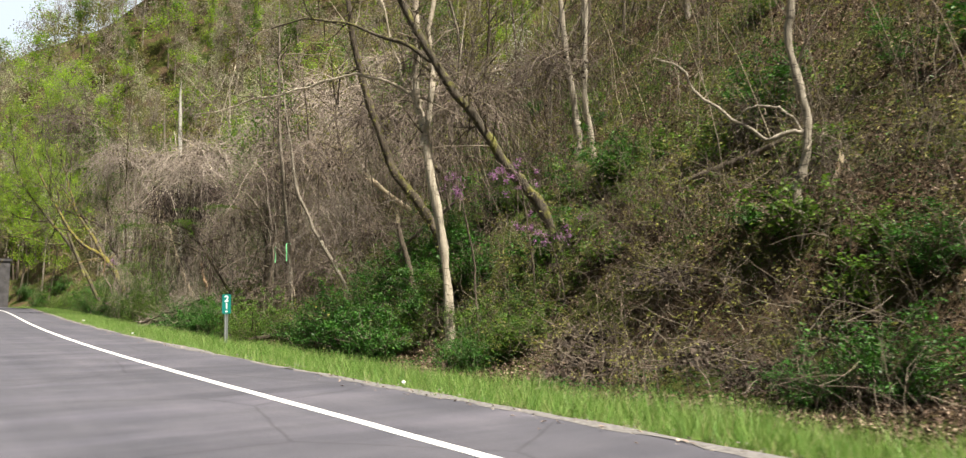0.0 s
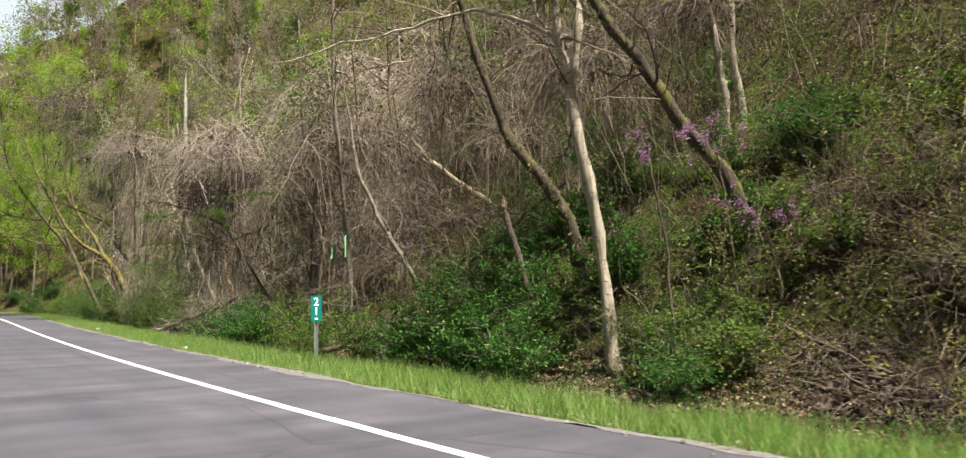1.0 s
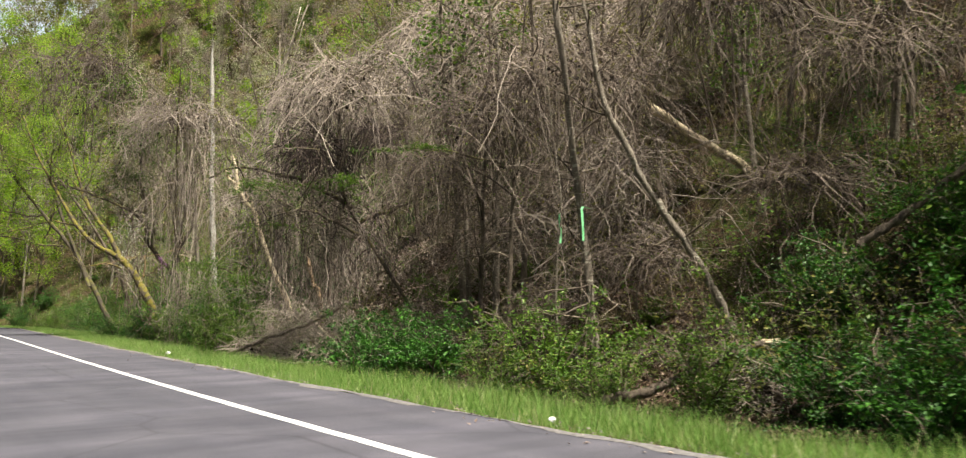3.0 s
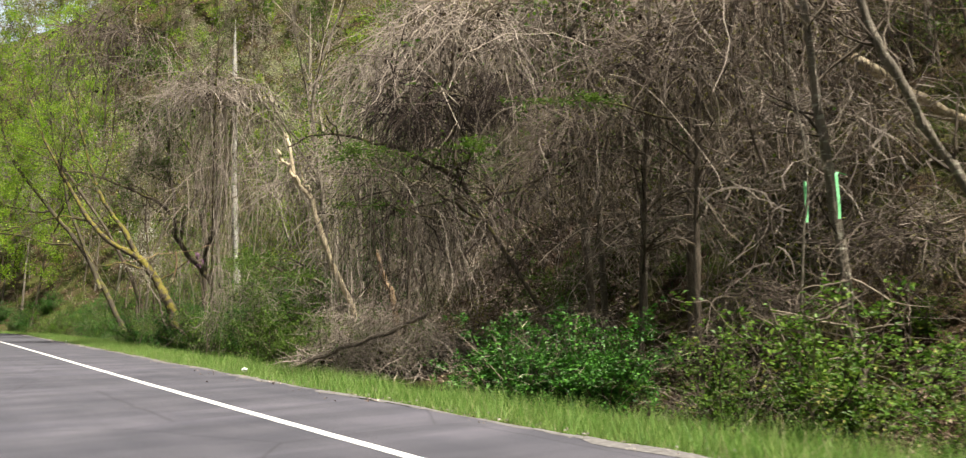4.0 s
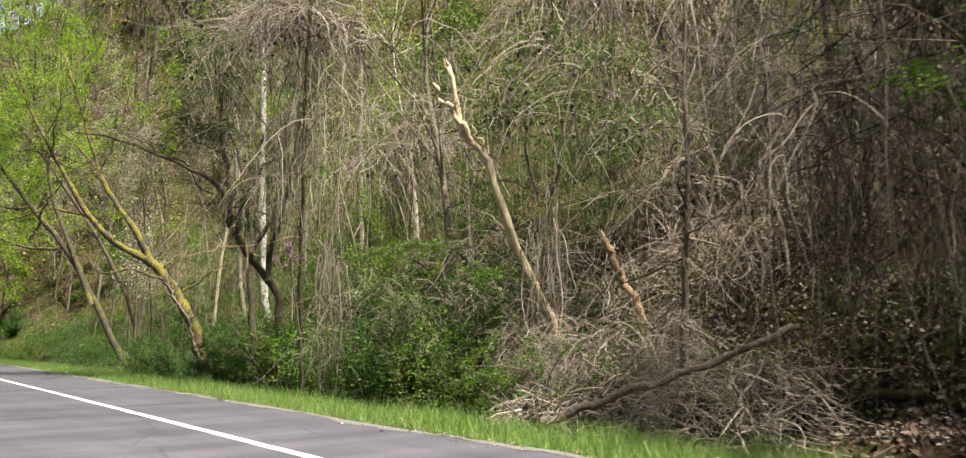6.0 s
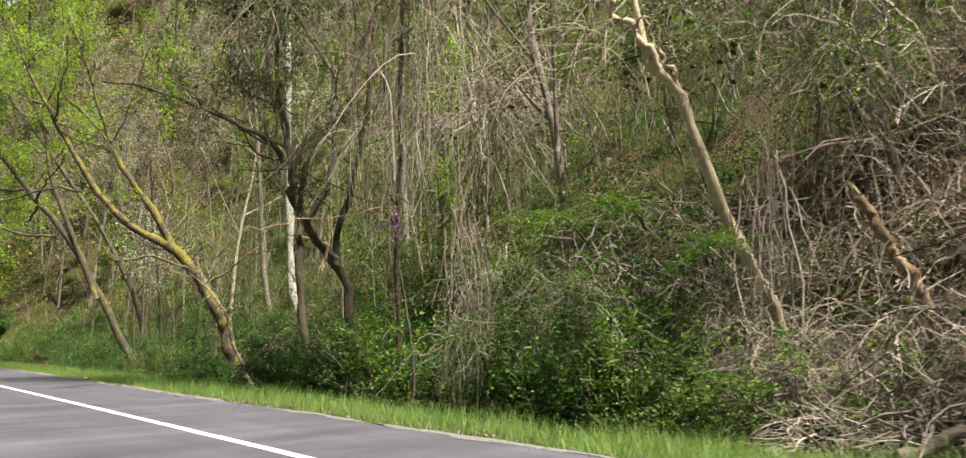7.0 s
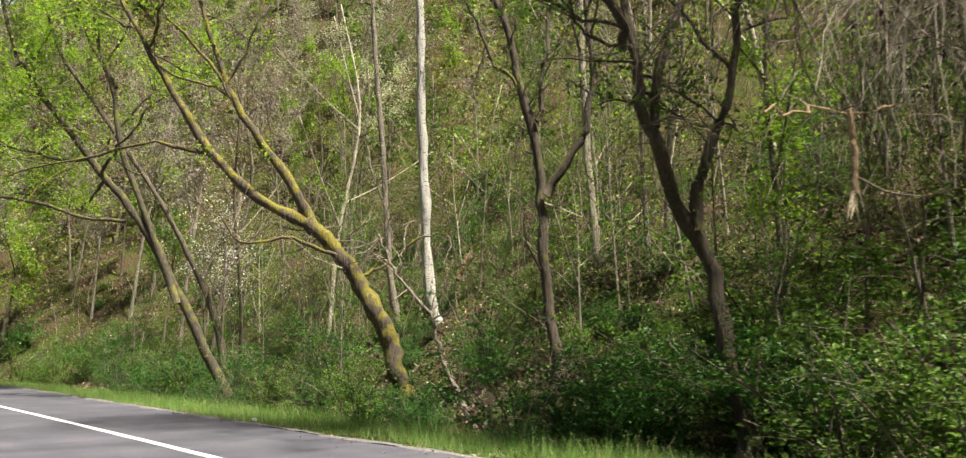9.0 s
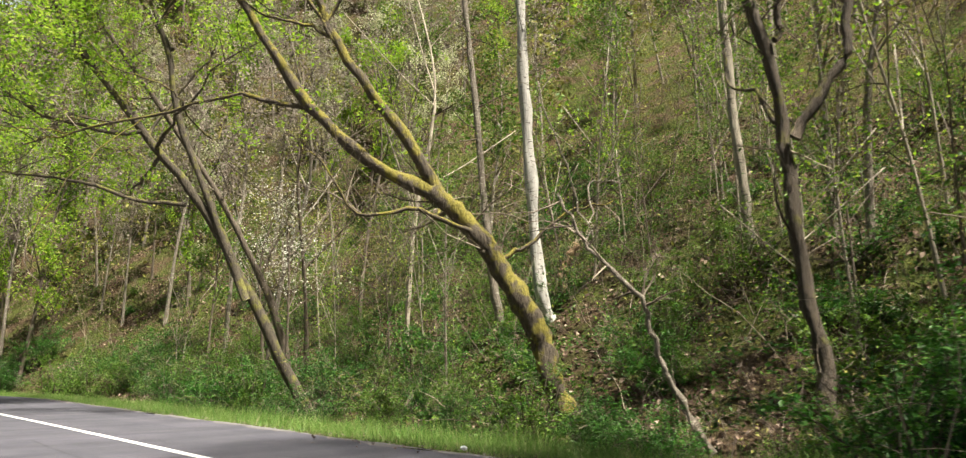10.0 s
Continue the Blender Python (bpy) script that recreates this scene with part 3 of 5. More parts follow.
hero("marked_tree", "thin grey tree marked with hanging green tape", [(14.5, 34.95, 0.6), (14.44, 35.0, 1.57), (14.34, 35.09, 3.35), (14.18, 35.22, 5.53), (13.98, 35.38, 8.5), (13.84, 35.49, 10.4), (13.77, 35.55, 13)], 0.13, 0.06, BARK_GREY, (), 50, 320, 2.0, lo=0.15)
hero("leaning_tree", "thin leaning tree with pale blotched bark", [(16.55, 32.3, 0.4), (16.33, 32.49, 1.38), (15.73, 33.04, 2.93), (15.11, 33.61, 4.15), (14.61, 34.08, 5.58), (14.29, 34.37, 6.84)], 0.11, 0.07, BARK_GREY, (), 22, 130, 1.5)
hero("snag_tree", "dead barkless tree with a broken forked top, vines round its foot", [(15.75, 55.3, 0.2), (15.6, 55.42, 1.58), (15.1, 55.81, 2.96), (14.46, 56.3, 5.21), (14.25, 56.47, 6.09), (13.84, 56.79, 6.61), (13.69, 56.91, 7.15), (13.46, 57.08, 8.49)], 0.17, 0.07, WOOD_BARE,
     [([(13.95, 56.7, 6.5), (13.55, 57.01, 7.59), (13.13, 57.34, 8.04)], 0.085, 0.045), ([(14.3, 56.43, 5.9), (14.1, 56.5, 6.5), (13.85, 56.6, 7.3)], 0.05, 0.02)], 14, 60, 0.9, 0.0, 0.15, splinter=5)
hero("broken_stump", "short rotten orange-brown stub leaning out of dead vines", [(16.0, 52.9, 1.6), (15.85, 53.3, 2.6), (15.77, 53.75, 3.69)], 0.13, 0.09, WOOD_ROT, (), 0, category="stump", splinter=4)
hero("mossy_tree", "big leaning tree with golden moss on its forked trunk", [(17.38, 81.31, -0.35), (17.07, 81.6, 0.79), (16.69, 81.94, 2.32), (16.0, 82.55, 3.58), (15.18, 83.28, 5.03), (14.71, 83.71, 5.69)], 0.32, 0.24, BARK_MOSS,
     [([(14.75, 83.67, 5.6), (13.5, 84.79, 6.52), (12.52, 85.67, 7.7), (11.62, 86.48, 9.43), (10.83, 87.18, 10.85), (9.6, 88.2, 13.5), (8.8, 89.0, 16.5)], 0.2, 0.06),
      ([(14.95, 83.5, 5.36), (14.1, 84.26, 7.19), (13.48, 84.81, 8.38), (12.71, 85.5, 9.96), (12.44, 85.74, 11.03), (11.6, 86.5, 14.0), (10.8, 87.2, 17.0)], 0.2, 0.06),
      ([(12.4, 85.78, 7.9), (11.54, 86.55, 8.08), (10.81, 87.2, 8.22), (9.26, 88.59, 7.8), (7.61, 90.07, 7.3), (6.8, 90.79, 6.97)], 0.08, 0.02)],
     110, 1200, 2.8, 0.3, 0.02, LEAF_LIME, 6500, 0.13, 0.2, lo=0.62, extra=18, gnarl=0.035, reach=1.5, leaf_above=7.2)
hero("birch_tree", "straight white-barked tree with dark flecks", [(24.3, 87.9, 2.4), (23.83, 88.37, 3.87), (23.62, 88.6, 9.42), (23.41, 88.82, 15.93), (23.2, 88.96, 22)], 0.27, 0.19, BARK_BIRCH, (), 24, 160, 2.2, leaf=LEAF_MID, n_leaf=500, lo=0.5)
hero("thin_tree", "thin mottled tree beside the birch", [(23.42, 89.84, 2.0), (23.02, 90.21, 4.68), (22.69, 90.51, 9.66), (22.24, 90.92, 16.33), (22.06, 91.09, 20)], 0.18, 0.1, BARK_GREY, (), 30, 180, 2.0, leaf=LEAF_MID, n_leaf=500, lo=0.3)
hero("leaning_tree", "tall leaning roadside tree reaching over the road", [(17.34, 94.32, -0.4), (15.75, 95.13, 2.98), (14.25, 95.89, 6.15), (13.0, 96.53, 8.18), (11.56, 97.27, 10.2), (10.1, 98.01, 12.44), (9.05, 98.54, 14.25), (8.18, 98.99, 17), (7.6, 99.3, 22)], 0.26, 0.06, BARK_LICHEN,
     [([(15.32, 95.35, 3.7), (13.99, 96.02, 7.54), (13.07, 96.49, 10.34), (12.53, 96.77, 13.23), (11.8, 97.14, 15.65), (11.4, 97.3, 19), (11.0, 97.4, 23.5)], 0.17, 0.05),
      ([(12.53, 96.77, 13.2), (11.6, 98.2, 16.0), (10.4, 98.8, 19.5), (9.6, 99.0, 23.0)], 0.1, 0.03),
      ([(11.6, 97.2, 17.5), (12.6, 98.0, 20.0), (13.0, 98.6, 23.0)], 0.08, 0.03),
      ([(13.3, 96.4, 7.2), (11.37, 97.36, 7.27), (9.54, 98.3, 7.72), (7.78, 99.19, 8.0), (6.0, 99.9, 8.17)], 0.1, 0.03),
      ([(11.76, 97.16, 9.86), (10.28, 97.92, 9.96), (8.63, 98.76, 10.39), (7.0, 99.33, 11.4)], 0.09, 0.03)],
     230, 2600, 3.2, 0.3, 0.02, LEAF_LIME, 26000, 0.15, 0.3, lo=0.66, extra=20, gnarl=0.04, reach=1.7, leaf_above=9.0)
hero("leaning_tree", "dark slender tree leaning out of the slope", [(19.91, 101.32, 3.0), (18.41, 102.05, 6.88), (17.04, 102.7, 9.74), (14.38, 103.97, 13.98), (12.0, 104.9, 17.5)], 0.22, 0.1, BARK_BROWN, (), 40, 260, 2.6, leaf=LEAF_LIME, n_leaf=1200, leaf_size=0.13, lo=0.4)
hero("forked_tree", "dark crooked tree with several upright limbs", [(16.7, 74.55, 0.6), (16.61, 74.66, 1.9), (16.48, 74.8, 4.08), (16.45, 74.84, 6.18), (16.19, 75.12, 8.19), (15.87, 75.47, 9.94), (15.54, 75.83, 11.19), (15.2, 76.1, 14)], 0.2, 0.07, BARK_DARK_MOSS,
     [([(16.46, 74.82, 5.4), (17.04, 74.19, 6.65), (17.23, 73.99, 8.15), (17.31, 73.9, 9.69), (17.2, 74, 12.5)], 0.12, 0.06), ([(16.3, 75.0, 7.4), (16.53, 74.75, 9.04), (16.6, 74.7, 11)], 0.08, 0.04)],
     46, 300, 1.8, 0.2, leaf=LEAF_MID, n_leaf=1600, lo=0.3, extra=8, gnarl=0.05)
hero("pale_tree", "thick pale-barked tree standing on the slope", [(26.7, 81.2, 5.0), (26.63, 81.25, 6.08), (26.48, 81.42, 10.25), (26.39, 81.53, 15.17), (26.3, 81.6, 21)], 0.18, 0.13, BARK_TAN, (), 22, 120, 2.4, lo=0.5)
hero("gnarled_tree", "dark gnarled forked tree with moss and a long bowed limb", [(15.3, 68.9, -0.6), (15.22, 69.15, 1.2), (15.12, 69.3, 2.6), (14.6, 69.4, 3.7), (13.95, 69.4, 4.55), (13.17, 69.36, 5.4), (12.88, 69.5, 6.1), (12.69, 69.7, 6.83), (12.79, 69.9, 8.03), (12.7, 70.0, 8.89), (12.6, 70.1, 12.0)], 0.19, 0.06, BARK_DARK_MOSS,
     [([(13.25, 69.33, 5.3), (13.6, 69.1, 6.78), (13.88, 68.95, 7.5), (14.51, 68.8, 8.49), (14.87, 68.7, 9.76), (15.2, 68.6, 12)], 0.11, 0.04), ([(14.65, 69.4, 3.6), (14.6, 69.1, 4.84), (14.75, 68.65, 6.02), (15.0, 68.5, 7.39), (15.05, 68.4, 8.54), (15.06, 68.4, 11)], 0.12, 0.05),
      ([(12.75, 69.6, 6.7), (12.01, 69.4, 7.3), (10.81, 70.01, 7.85), (9.63, 70.82, 8.37), (8.08, 71.88, 8.78)], 0.1, 0.03)],
     90, 800, 2.2, 0.15, 0.04, LEAF_MID, 4200, 0.10, 0.15, lo=0.45, extra=16, gnarl=0.05, reach=1.3)
hero("vine_tree", "dark tree smothered in hanging vines", [(15.0, 42.9, -0.3), (14.5, 43.1, 1.2), (13.5, 43.75, 3.2), (12.5, 44.3, 5.04), (12.28, 44.36, 7.24), (12.51, 44.17, 9.2)], 0.07, 0.05, BARK_DARK_MOSS,
     [([(12.7, 44.2, 4.7), (11.2, 45.2, 5.6), (10.0, 46.2, 5.9), (8.9, 47.0, 5.7)], 0.08, 0.02), ([(12.95, 44.05, 4.2), (13.8, 43.2, 5.0), (14.8, 42.2, 5.2)], 0.08, 0.02), ([(13.2, 43.9, 3.7), (11.6, 43.6, 4.2), (10.6, 43.0, 4.3), (9.7, 42.4, 4.1)], 0.06, 0.02)],
     50, 350, 1.6, 0.0, 0.1, LEAF_MID, 700, 0.09, 0.12, lo=0.3, extra=5)
hero("vine_tree", "dark upright trunk wrapped in vines and yellow-green ivy", [(13.5, 64.6, -0.3), (13.25, 64.3, 3.0), (12.95, 63.8, 7.0), (12.8, 63.5, 10.2), (12.7, 63.3, 12.5)], 0.075, 0.045, BARK_DARK_MOSS, (), 30, 240, 1.5, 0.0, 0.1, LEAF_MID, 500, 0.09, 0.12, lo=0.4, ivy=700)
for x, y, h in ((15.2, 40.6, 9), (14.6, 38.4, 9.5), (15.5, 51.5, 9)):
    z = float(ground_z(x, y)) - 0.2
    b = rng.normal(size=2) * 0.3
    hero("vine_tree", "thin grey trunk hung with bare vines", [(x, y, z), (x + b[0] * 0.4, y + b[1] * 0.5, z + h * 0.33), (x + b[0] * 0.9, y + b[1] * 0.9, z + h * 0.66), (x + b[0] * 1.5, y + b[1] * 1.4, z + h)], 0.085, 0.04, BARK_BROWN, (), 40, 240, 1.8, 0.05, 0.08, lo=0.2, group="vine-hung trunks")


def bough(pts, tufts, spread):
    """A thin dark branch that reaches out, with feathery sprays of fresh leaves."""
    base = np.array(pts[0])
    ob = thing("leafy_bough", base, "thin dark bough with feathery sprays of fresh green leaves", "branch", "leafy boughs")
    v, f, c, r = solid([np.array(p) - base for p in pts], 0.035, 0.01, 16, 6, gnarl=0.03)
    part("limb", (v, f), BARK_DARK_MOSS, ob, smooth=True)
    s, w, _ = along(c, r, tufts, 0.35, 1.0)
    p = sprays(s, w * 0.5 + rng.normal(size=(tufts, 3)) * [1, 1, 0.15], spread * (0.4 + 0.8 * rng.random(tufts)), 6, 0.06, 0.14)
    part("twig_mass", tubes(p, np.tile(np.linspace(0.008, 0.003, 6), (tufts, 1)), 3), TWIG, ob)
    n, k = rng.integers(0, tufts, tufts * 34), rng.integers(1, 6, tufts * 34)
    part("foliage", leaves(p[n, k] + rng.normal(size=(len(n), 3)) * [0.09, 0.09, 0.035], 0.085, 0.85, 0.5), LEAF_MID, ob)


bough([(12.4, 44.3, 5.6), (11.6, 44.2, 5.55), (10.87, 43.72, 5.3), (9.6, 43.5, 5.1), (8.7, 43.4, 5.0)], 26, 0.9)
bough([(12.4, 44.2, 5.2), (12.2, 43.4, 5.3), (11.8, 42.6, 5.4), (11.2, 41.8, 5.3)], 20, 0.9)
bough([(12.8, 44.15, 4.5), (11.4, 44.5, 4.1), (10.3, 44.5, 3.95), (8.9, 44.4, 3.8)], 8, 0.6)
bough([(14.4, 38.6, 5.6), (13.2, 39.2, 5.9), (12.0, 39.6, 5.9), (10.8, 40.0, 5.7)], 16, 0.8)

bough([(14.6, 57.6, 3.4), (13.4, 57.2, 3.6), (12.2, 56.6, 3.5), (11.0, 56.2, 3.3)], 30, 1.1)
bough([(14.2, 58.8, 3.2), (12.8, 58.4, 3.5), (11.6, 58.0, 3.4)], 26, 1.1)
bough([(14.8, 56.4, 2.6), (13.6, 55.6, 2.9), (12.8, 54.8, 2.8)], 22, 0.9)


def log(label, pts, r0, r1, mat, splinter=6, name="fallen_log"):
    return hero(name, label, pts, r0, r1, mat, (), 0, root=False, category="log", splinter=splinter)


log("fallen pale log propped against the slope", [(22.69, 33.37, 4.34), (22.18, 33.98, 4.68), (20.86, 35.55, 6.2), (19.58, 37.07, 7.76)], 0.18, 0.13, WOOD_BARE)
log("mossy fallen log leaning on the slope", [(15.75, 28.8, 2.5), (16.22, 27.98, 3.19), (16.91, 26.8, 4.26), (17.56, 25.67, 5.17)], 0.09, 0.06, BARK_BROWN)
log("dark fallen log lying in dead vines", [(11.6, 52.0, -0.3), (12.51, 51.02, 0.06), (13.68, 49.71, 0.67), (14.79, 48.47, 1.47)], 0.09, 0.06, WOOD_GREY, 0)
log("mossy log lying across the foot of the slope", [(16.2, 48.9, -0.1), (16.35, 48.3, 0.1), (16.37, 46.9, 0.25)], 0.12, 0.09, BARK_DARK_MOSS, 0)
log("dark fallen branch behind the roadside grass", [(11.4, 31.85, -0.5), (12.22, 31.08, -0.19), (13.04, 30.31, 0.23), (13.65, 29.74, 0.57)], 0.11, 0.07, BARK_BROWN)
log("bare fallen pole standing behind the birch", [(26.2, 89.3, 4.0), (26.4, 89.5, 5.2), (26.9, 89.2, 6.3)], 0.2, 0.16, WOOD_ROT)
hero("fallen_log", "thin fallen trunk with broken twigs slanting down to the road", [(15.35, 76.28, -0.45), (15.05, 76.79, 0.62), (14.84, 77.14, 1.53), (14.62, 77.5, 2.6), (14.27, 78.09, 3.61), (13.93, 78.65, 4.6)], 0.075, 0.03, BARK_GREY, (), 18, 110, 1.1, 0.1, root=False, category="log", lo=0.4, gnarl=0.04, extra=2)
log("weathered log lying in leaf litter", [(17.6, 14.6, 4.5), (18.2, 13.0, 5.0), (18.7, 11.6, 5.5)], 0.12, 0.08, BARK_BROWN)
hero("hanging_branch", "broken hanging branch with a pale torn end", [(11.87, 65.5, 4.41), (11.91, 65.5, 3.87), (11.82, 65.5, 3.23)], 0.035, 0.04, WOOD_ROT, [([(9.53, 65.5, 3.79), (10.45, 65.5, 4.09), (11.92, 65.5, 4.48), (13.77, 65.5, 4.86)], 0.014, 0.018)], 8, 40, 0.8, root=False, category="branch", splinter=5)

# ---- kinds of plants that repeat ----


def bush(label, leaf, stems, n_twig, n_leaf, size, height, spread, group, name="bush"):
    ob = thing(name, (0, 0, 0), label, "bush", group)
    a = rng.random(stems) * 6.283
    out = np.stack([np.cos(a), np.sin(a), 0 * a], 1) * (0.25 + 0.75 * rng.random((stems, 1))) * spread
    p = sprays(out * 0.18, out / max(spread, 0.1) * 0.75 + [0, 0, 1.0], height * (0.6 + 0.5 * rng.random(stems)), 7, 0.05, 0.16)
    r = 0.012 + 0.012 * rng.random(stems)
    i, j = rng.integers(0, stems, n_twig), rng.integers(1, 7, n_twig)
    tw = sprays(p[i, j], rng.normal(size=(n_twig, 3)) * [1, 1, 0.4] + [0, 0, 0.2], 0.25 + 0.5 * rng.random(n_twig) * height / 2, 4, 0.06, 0.2)
    part("stem_mass", joined([tubes(p, r[:, None] * np.linspace(1, 0.35, 7), 4), tubes(tw[::4], np.tile(np.linspace(0.008, 0.003, 4), (len(tw[::4]), 1)), 3)]), TWIG, ob)
    part("foliage", leaves(leaf_places(tw, n_leaf, 0.06), size, 0.75, 0.62), leaf, ob)
    return ob


def thicket(label, mat, strands, width, depth, height, group, radius=0.010, hang_share=0.4, name="vine_thicket", leaf=None, n_leaf=260, drop=0.9, skirt=True, segs=5):
    """Bare vines draped over humps: clumps of curled strands, with some that hang to the ground."""
    ob = thing(name, (0, 0, 0), label, "vines", group)
    humps = 16
    a, q = rng.random(humps) * 6.283, np.sqrt(rng.random(humps))
    hx, hy = np.cos(a) * q * width / 2, np.sin(a) * q * depth / 2
    hz = height * np.sqrt(1 - 0.8 * q**2) * (0.35 + 0.7 * rng.random(humps)) if skirt else height * (0.5 + 0.5 * rng.random(humps))
    i = rng.integers(0, humps, strands)
    start = np.stack([hx[i], hy[i], hz[i]], 1) + rng.normal(size=(strands, 3)) * [width * 0.11, depth * 0.11, height * 0.09]
    hang = rng.random(strands) < hang_share
    away = np.stack([start[:, 0] / width, start[:, 1] / depth, 0 * start[:, 0]], 1)
    out = start - np.stack([hx[i], hy[i], hz[i] - height * 0.15], 1)
    d = unit(np.where(hang[:, None], away * 0.8 + rng.normal(size=(strands, 3)) * 0.5 + [0, 0, 0.1], unit(out) * 0.8 + rng.normal(size=(strands, 3)) * 0.7))
    ln = np.where(hang, np.clip(start[:, 2] * drop * (0.4 + 0.7 * rng.random(strands)), 0.5, 5.5), 0.8 + 1.9 * rng.random(strands))
    p = np.zeros((strands, segs, 3))
    curl = rng.normal(size=(strands, 3)) * 1.5 / segs
    ease = 5 / segs
    p[:, 0] = start
    for k in range(1, segs):
        d = unit(d + curl + rng.normal(size=(strands, 3)) * (ease * np.where(hang, 0.3, 0.36))[:, None] + ease * np.where(hang, -0.55, -0.3)[:, None] * [0, 0, 1])
        p[:, k] = p[:, k - 1] + d * (ln / (segs - 1))[:, None]
    p[..., 2] = np.maximum(p[..., 2], -0.4)
    r = radius * (0.6 + 1.6 * rng.random(strands) ** 3)
    part("strand_mass", tubes(p, r[:, None] * np.linspace(1, 0.5, segs), 3), mat, ob)
    for _ in range(3):
        h = int(rng.integers(0, humps))
        e = np.array([hx[h], hy[h], hz[h] * 1.02])
        s = np.array([hx[h] * 0.5, hy[h] * 0.5, -0.3 if skirt else height * 0.1]) + rng.normal(size=3) * [0.3, 0.3, 0]
        v, f, _, _ = solid([s, (s + e) / 2 + rng.normal(size=3) * 0.2, e, e + rng.normal(size=3) * 0.4], 0.016, 0.008, 10, 5, gnarl=0.05)
        part("woody_vine", (v, f), BARK_BROWN, ob, smooth=True)
    if leaf:
        n = rng.integers(0, strands, n_leaf)
        part("foliage", leaves(p[n, rng.integers(0, segs, n_leaf)] + rng.normal(size=(n_leaf, 3)) * 0.15, 0.09, 0.6), leaf, ob)
    return ob


def drape(label, mat, strands, group, leaf=None, n_leaf=0, name="vine_mound", reach=2.1, height=4.6, lobes=5, segs=9, core=130):
    """An umbrella of bare vines: strands run out over a few domes and hang down from their rims."""
    ob = thing(name, (0, 0, 0), label, "vines", group)
    a, q = rng.random(lobes) * 6.283, reach * 0.6 * np.sqrt(rng.random(lobes))
    top = height * np.where(np.arange(lobes) == 0, 1.0, 0.55 + 0.4 * rng.random(lobes))
    mid = np.stack([np.cos(a) * q, np.sin(a) * q, top], 1)
    mid[0, :2] = 0
    size = reach * (0.4 + 0.35 * rng.random(lobes))
    i = rng.integers(0, lobes, strands)
    a, q = rng.random(strands) * 6.283, np.sqrt(rng.random(strands))
    way = np.stack([np.cos(a), np.sin(a), 0 * a], 1)
    start = mid[i] + way * (q * size[i])[:, None] * 0.75 + np.stack([0 * a, 0 * a, -0.35 * size[i] * q**2 - 0.12 * rng.random(strands)], 1)
    wild = rng.random(strands) < 0.48
    d = unit(way + [0, 0, 0.25] + rng.normal(size=(strands, 3)) * np.where(wild, 0.9, 0.35)[:, None])
    ln = np.where(wild, 0.5 + 1.3 * rng.random(strands), height * (0.25 + 0.75 * rng.random(strands) ** 1.4))
    p = np.zeros((strands, segs, 3))
    p[:, 0] = start
    curl = rng.normal(size=(strands, 3)) * np.where(wild, 0.5, 0.16)[:, None]
    for k in range(1, segs):
        d = unit(d + curl + rng.normal(size=(strands, 3)) * 0.34 + np.where(wild, -0.12, -0.40)[:, None] * [0, 0, 1])
        p[:, k] = p[:, k - 1] + d * (ln / (segs - 1))[:, None]
    r = 0.006 + 0.015 * rng.random(strands) ** 2.5
    part("strand_mass", tubes(p, r[:, None] * np.linspace(1, 0.5, segs), 3), mat, ob)
    # dark core added under the strands, so that the gaps look shaded
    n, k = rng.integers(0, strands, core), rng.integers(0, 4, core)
    part("dead_foliage", leaves(p[n, k] - way[n] * 0.25 - [0, 0, 0.25] + rng.normal(size=(core, 3)) * 0.2, 0.14, 0.3, 0.8), SHADE_LEAF, ob, "dark leaf scraps added inside as shade")
    for k in range(2):
        e = mid[k]
        v, f, _, _ = solid([(e[0] * 0.4, e[1] * 0.4, 0.2), e * 0.55 + rng.normal(size=3) * 0.2, e, e + rng.normal(size=3) * 0.3], 0.03, 0.012, 10, 5, gnarl=0.06)
        part("woody_vine", (v, f), BARK_BROWN, ob, smooth=True)
    if leaf:
        n = rng.integers(0, strands, n_leaf)
        part("foliage", leaves(p[n, rng.integers(0, segs - 2, n_leaf)] + rng.normal(size=(n_leaf, 3)) * 0.15, 0.1, 0.6), leaf, ob)
    return ob


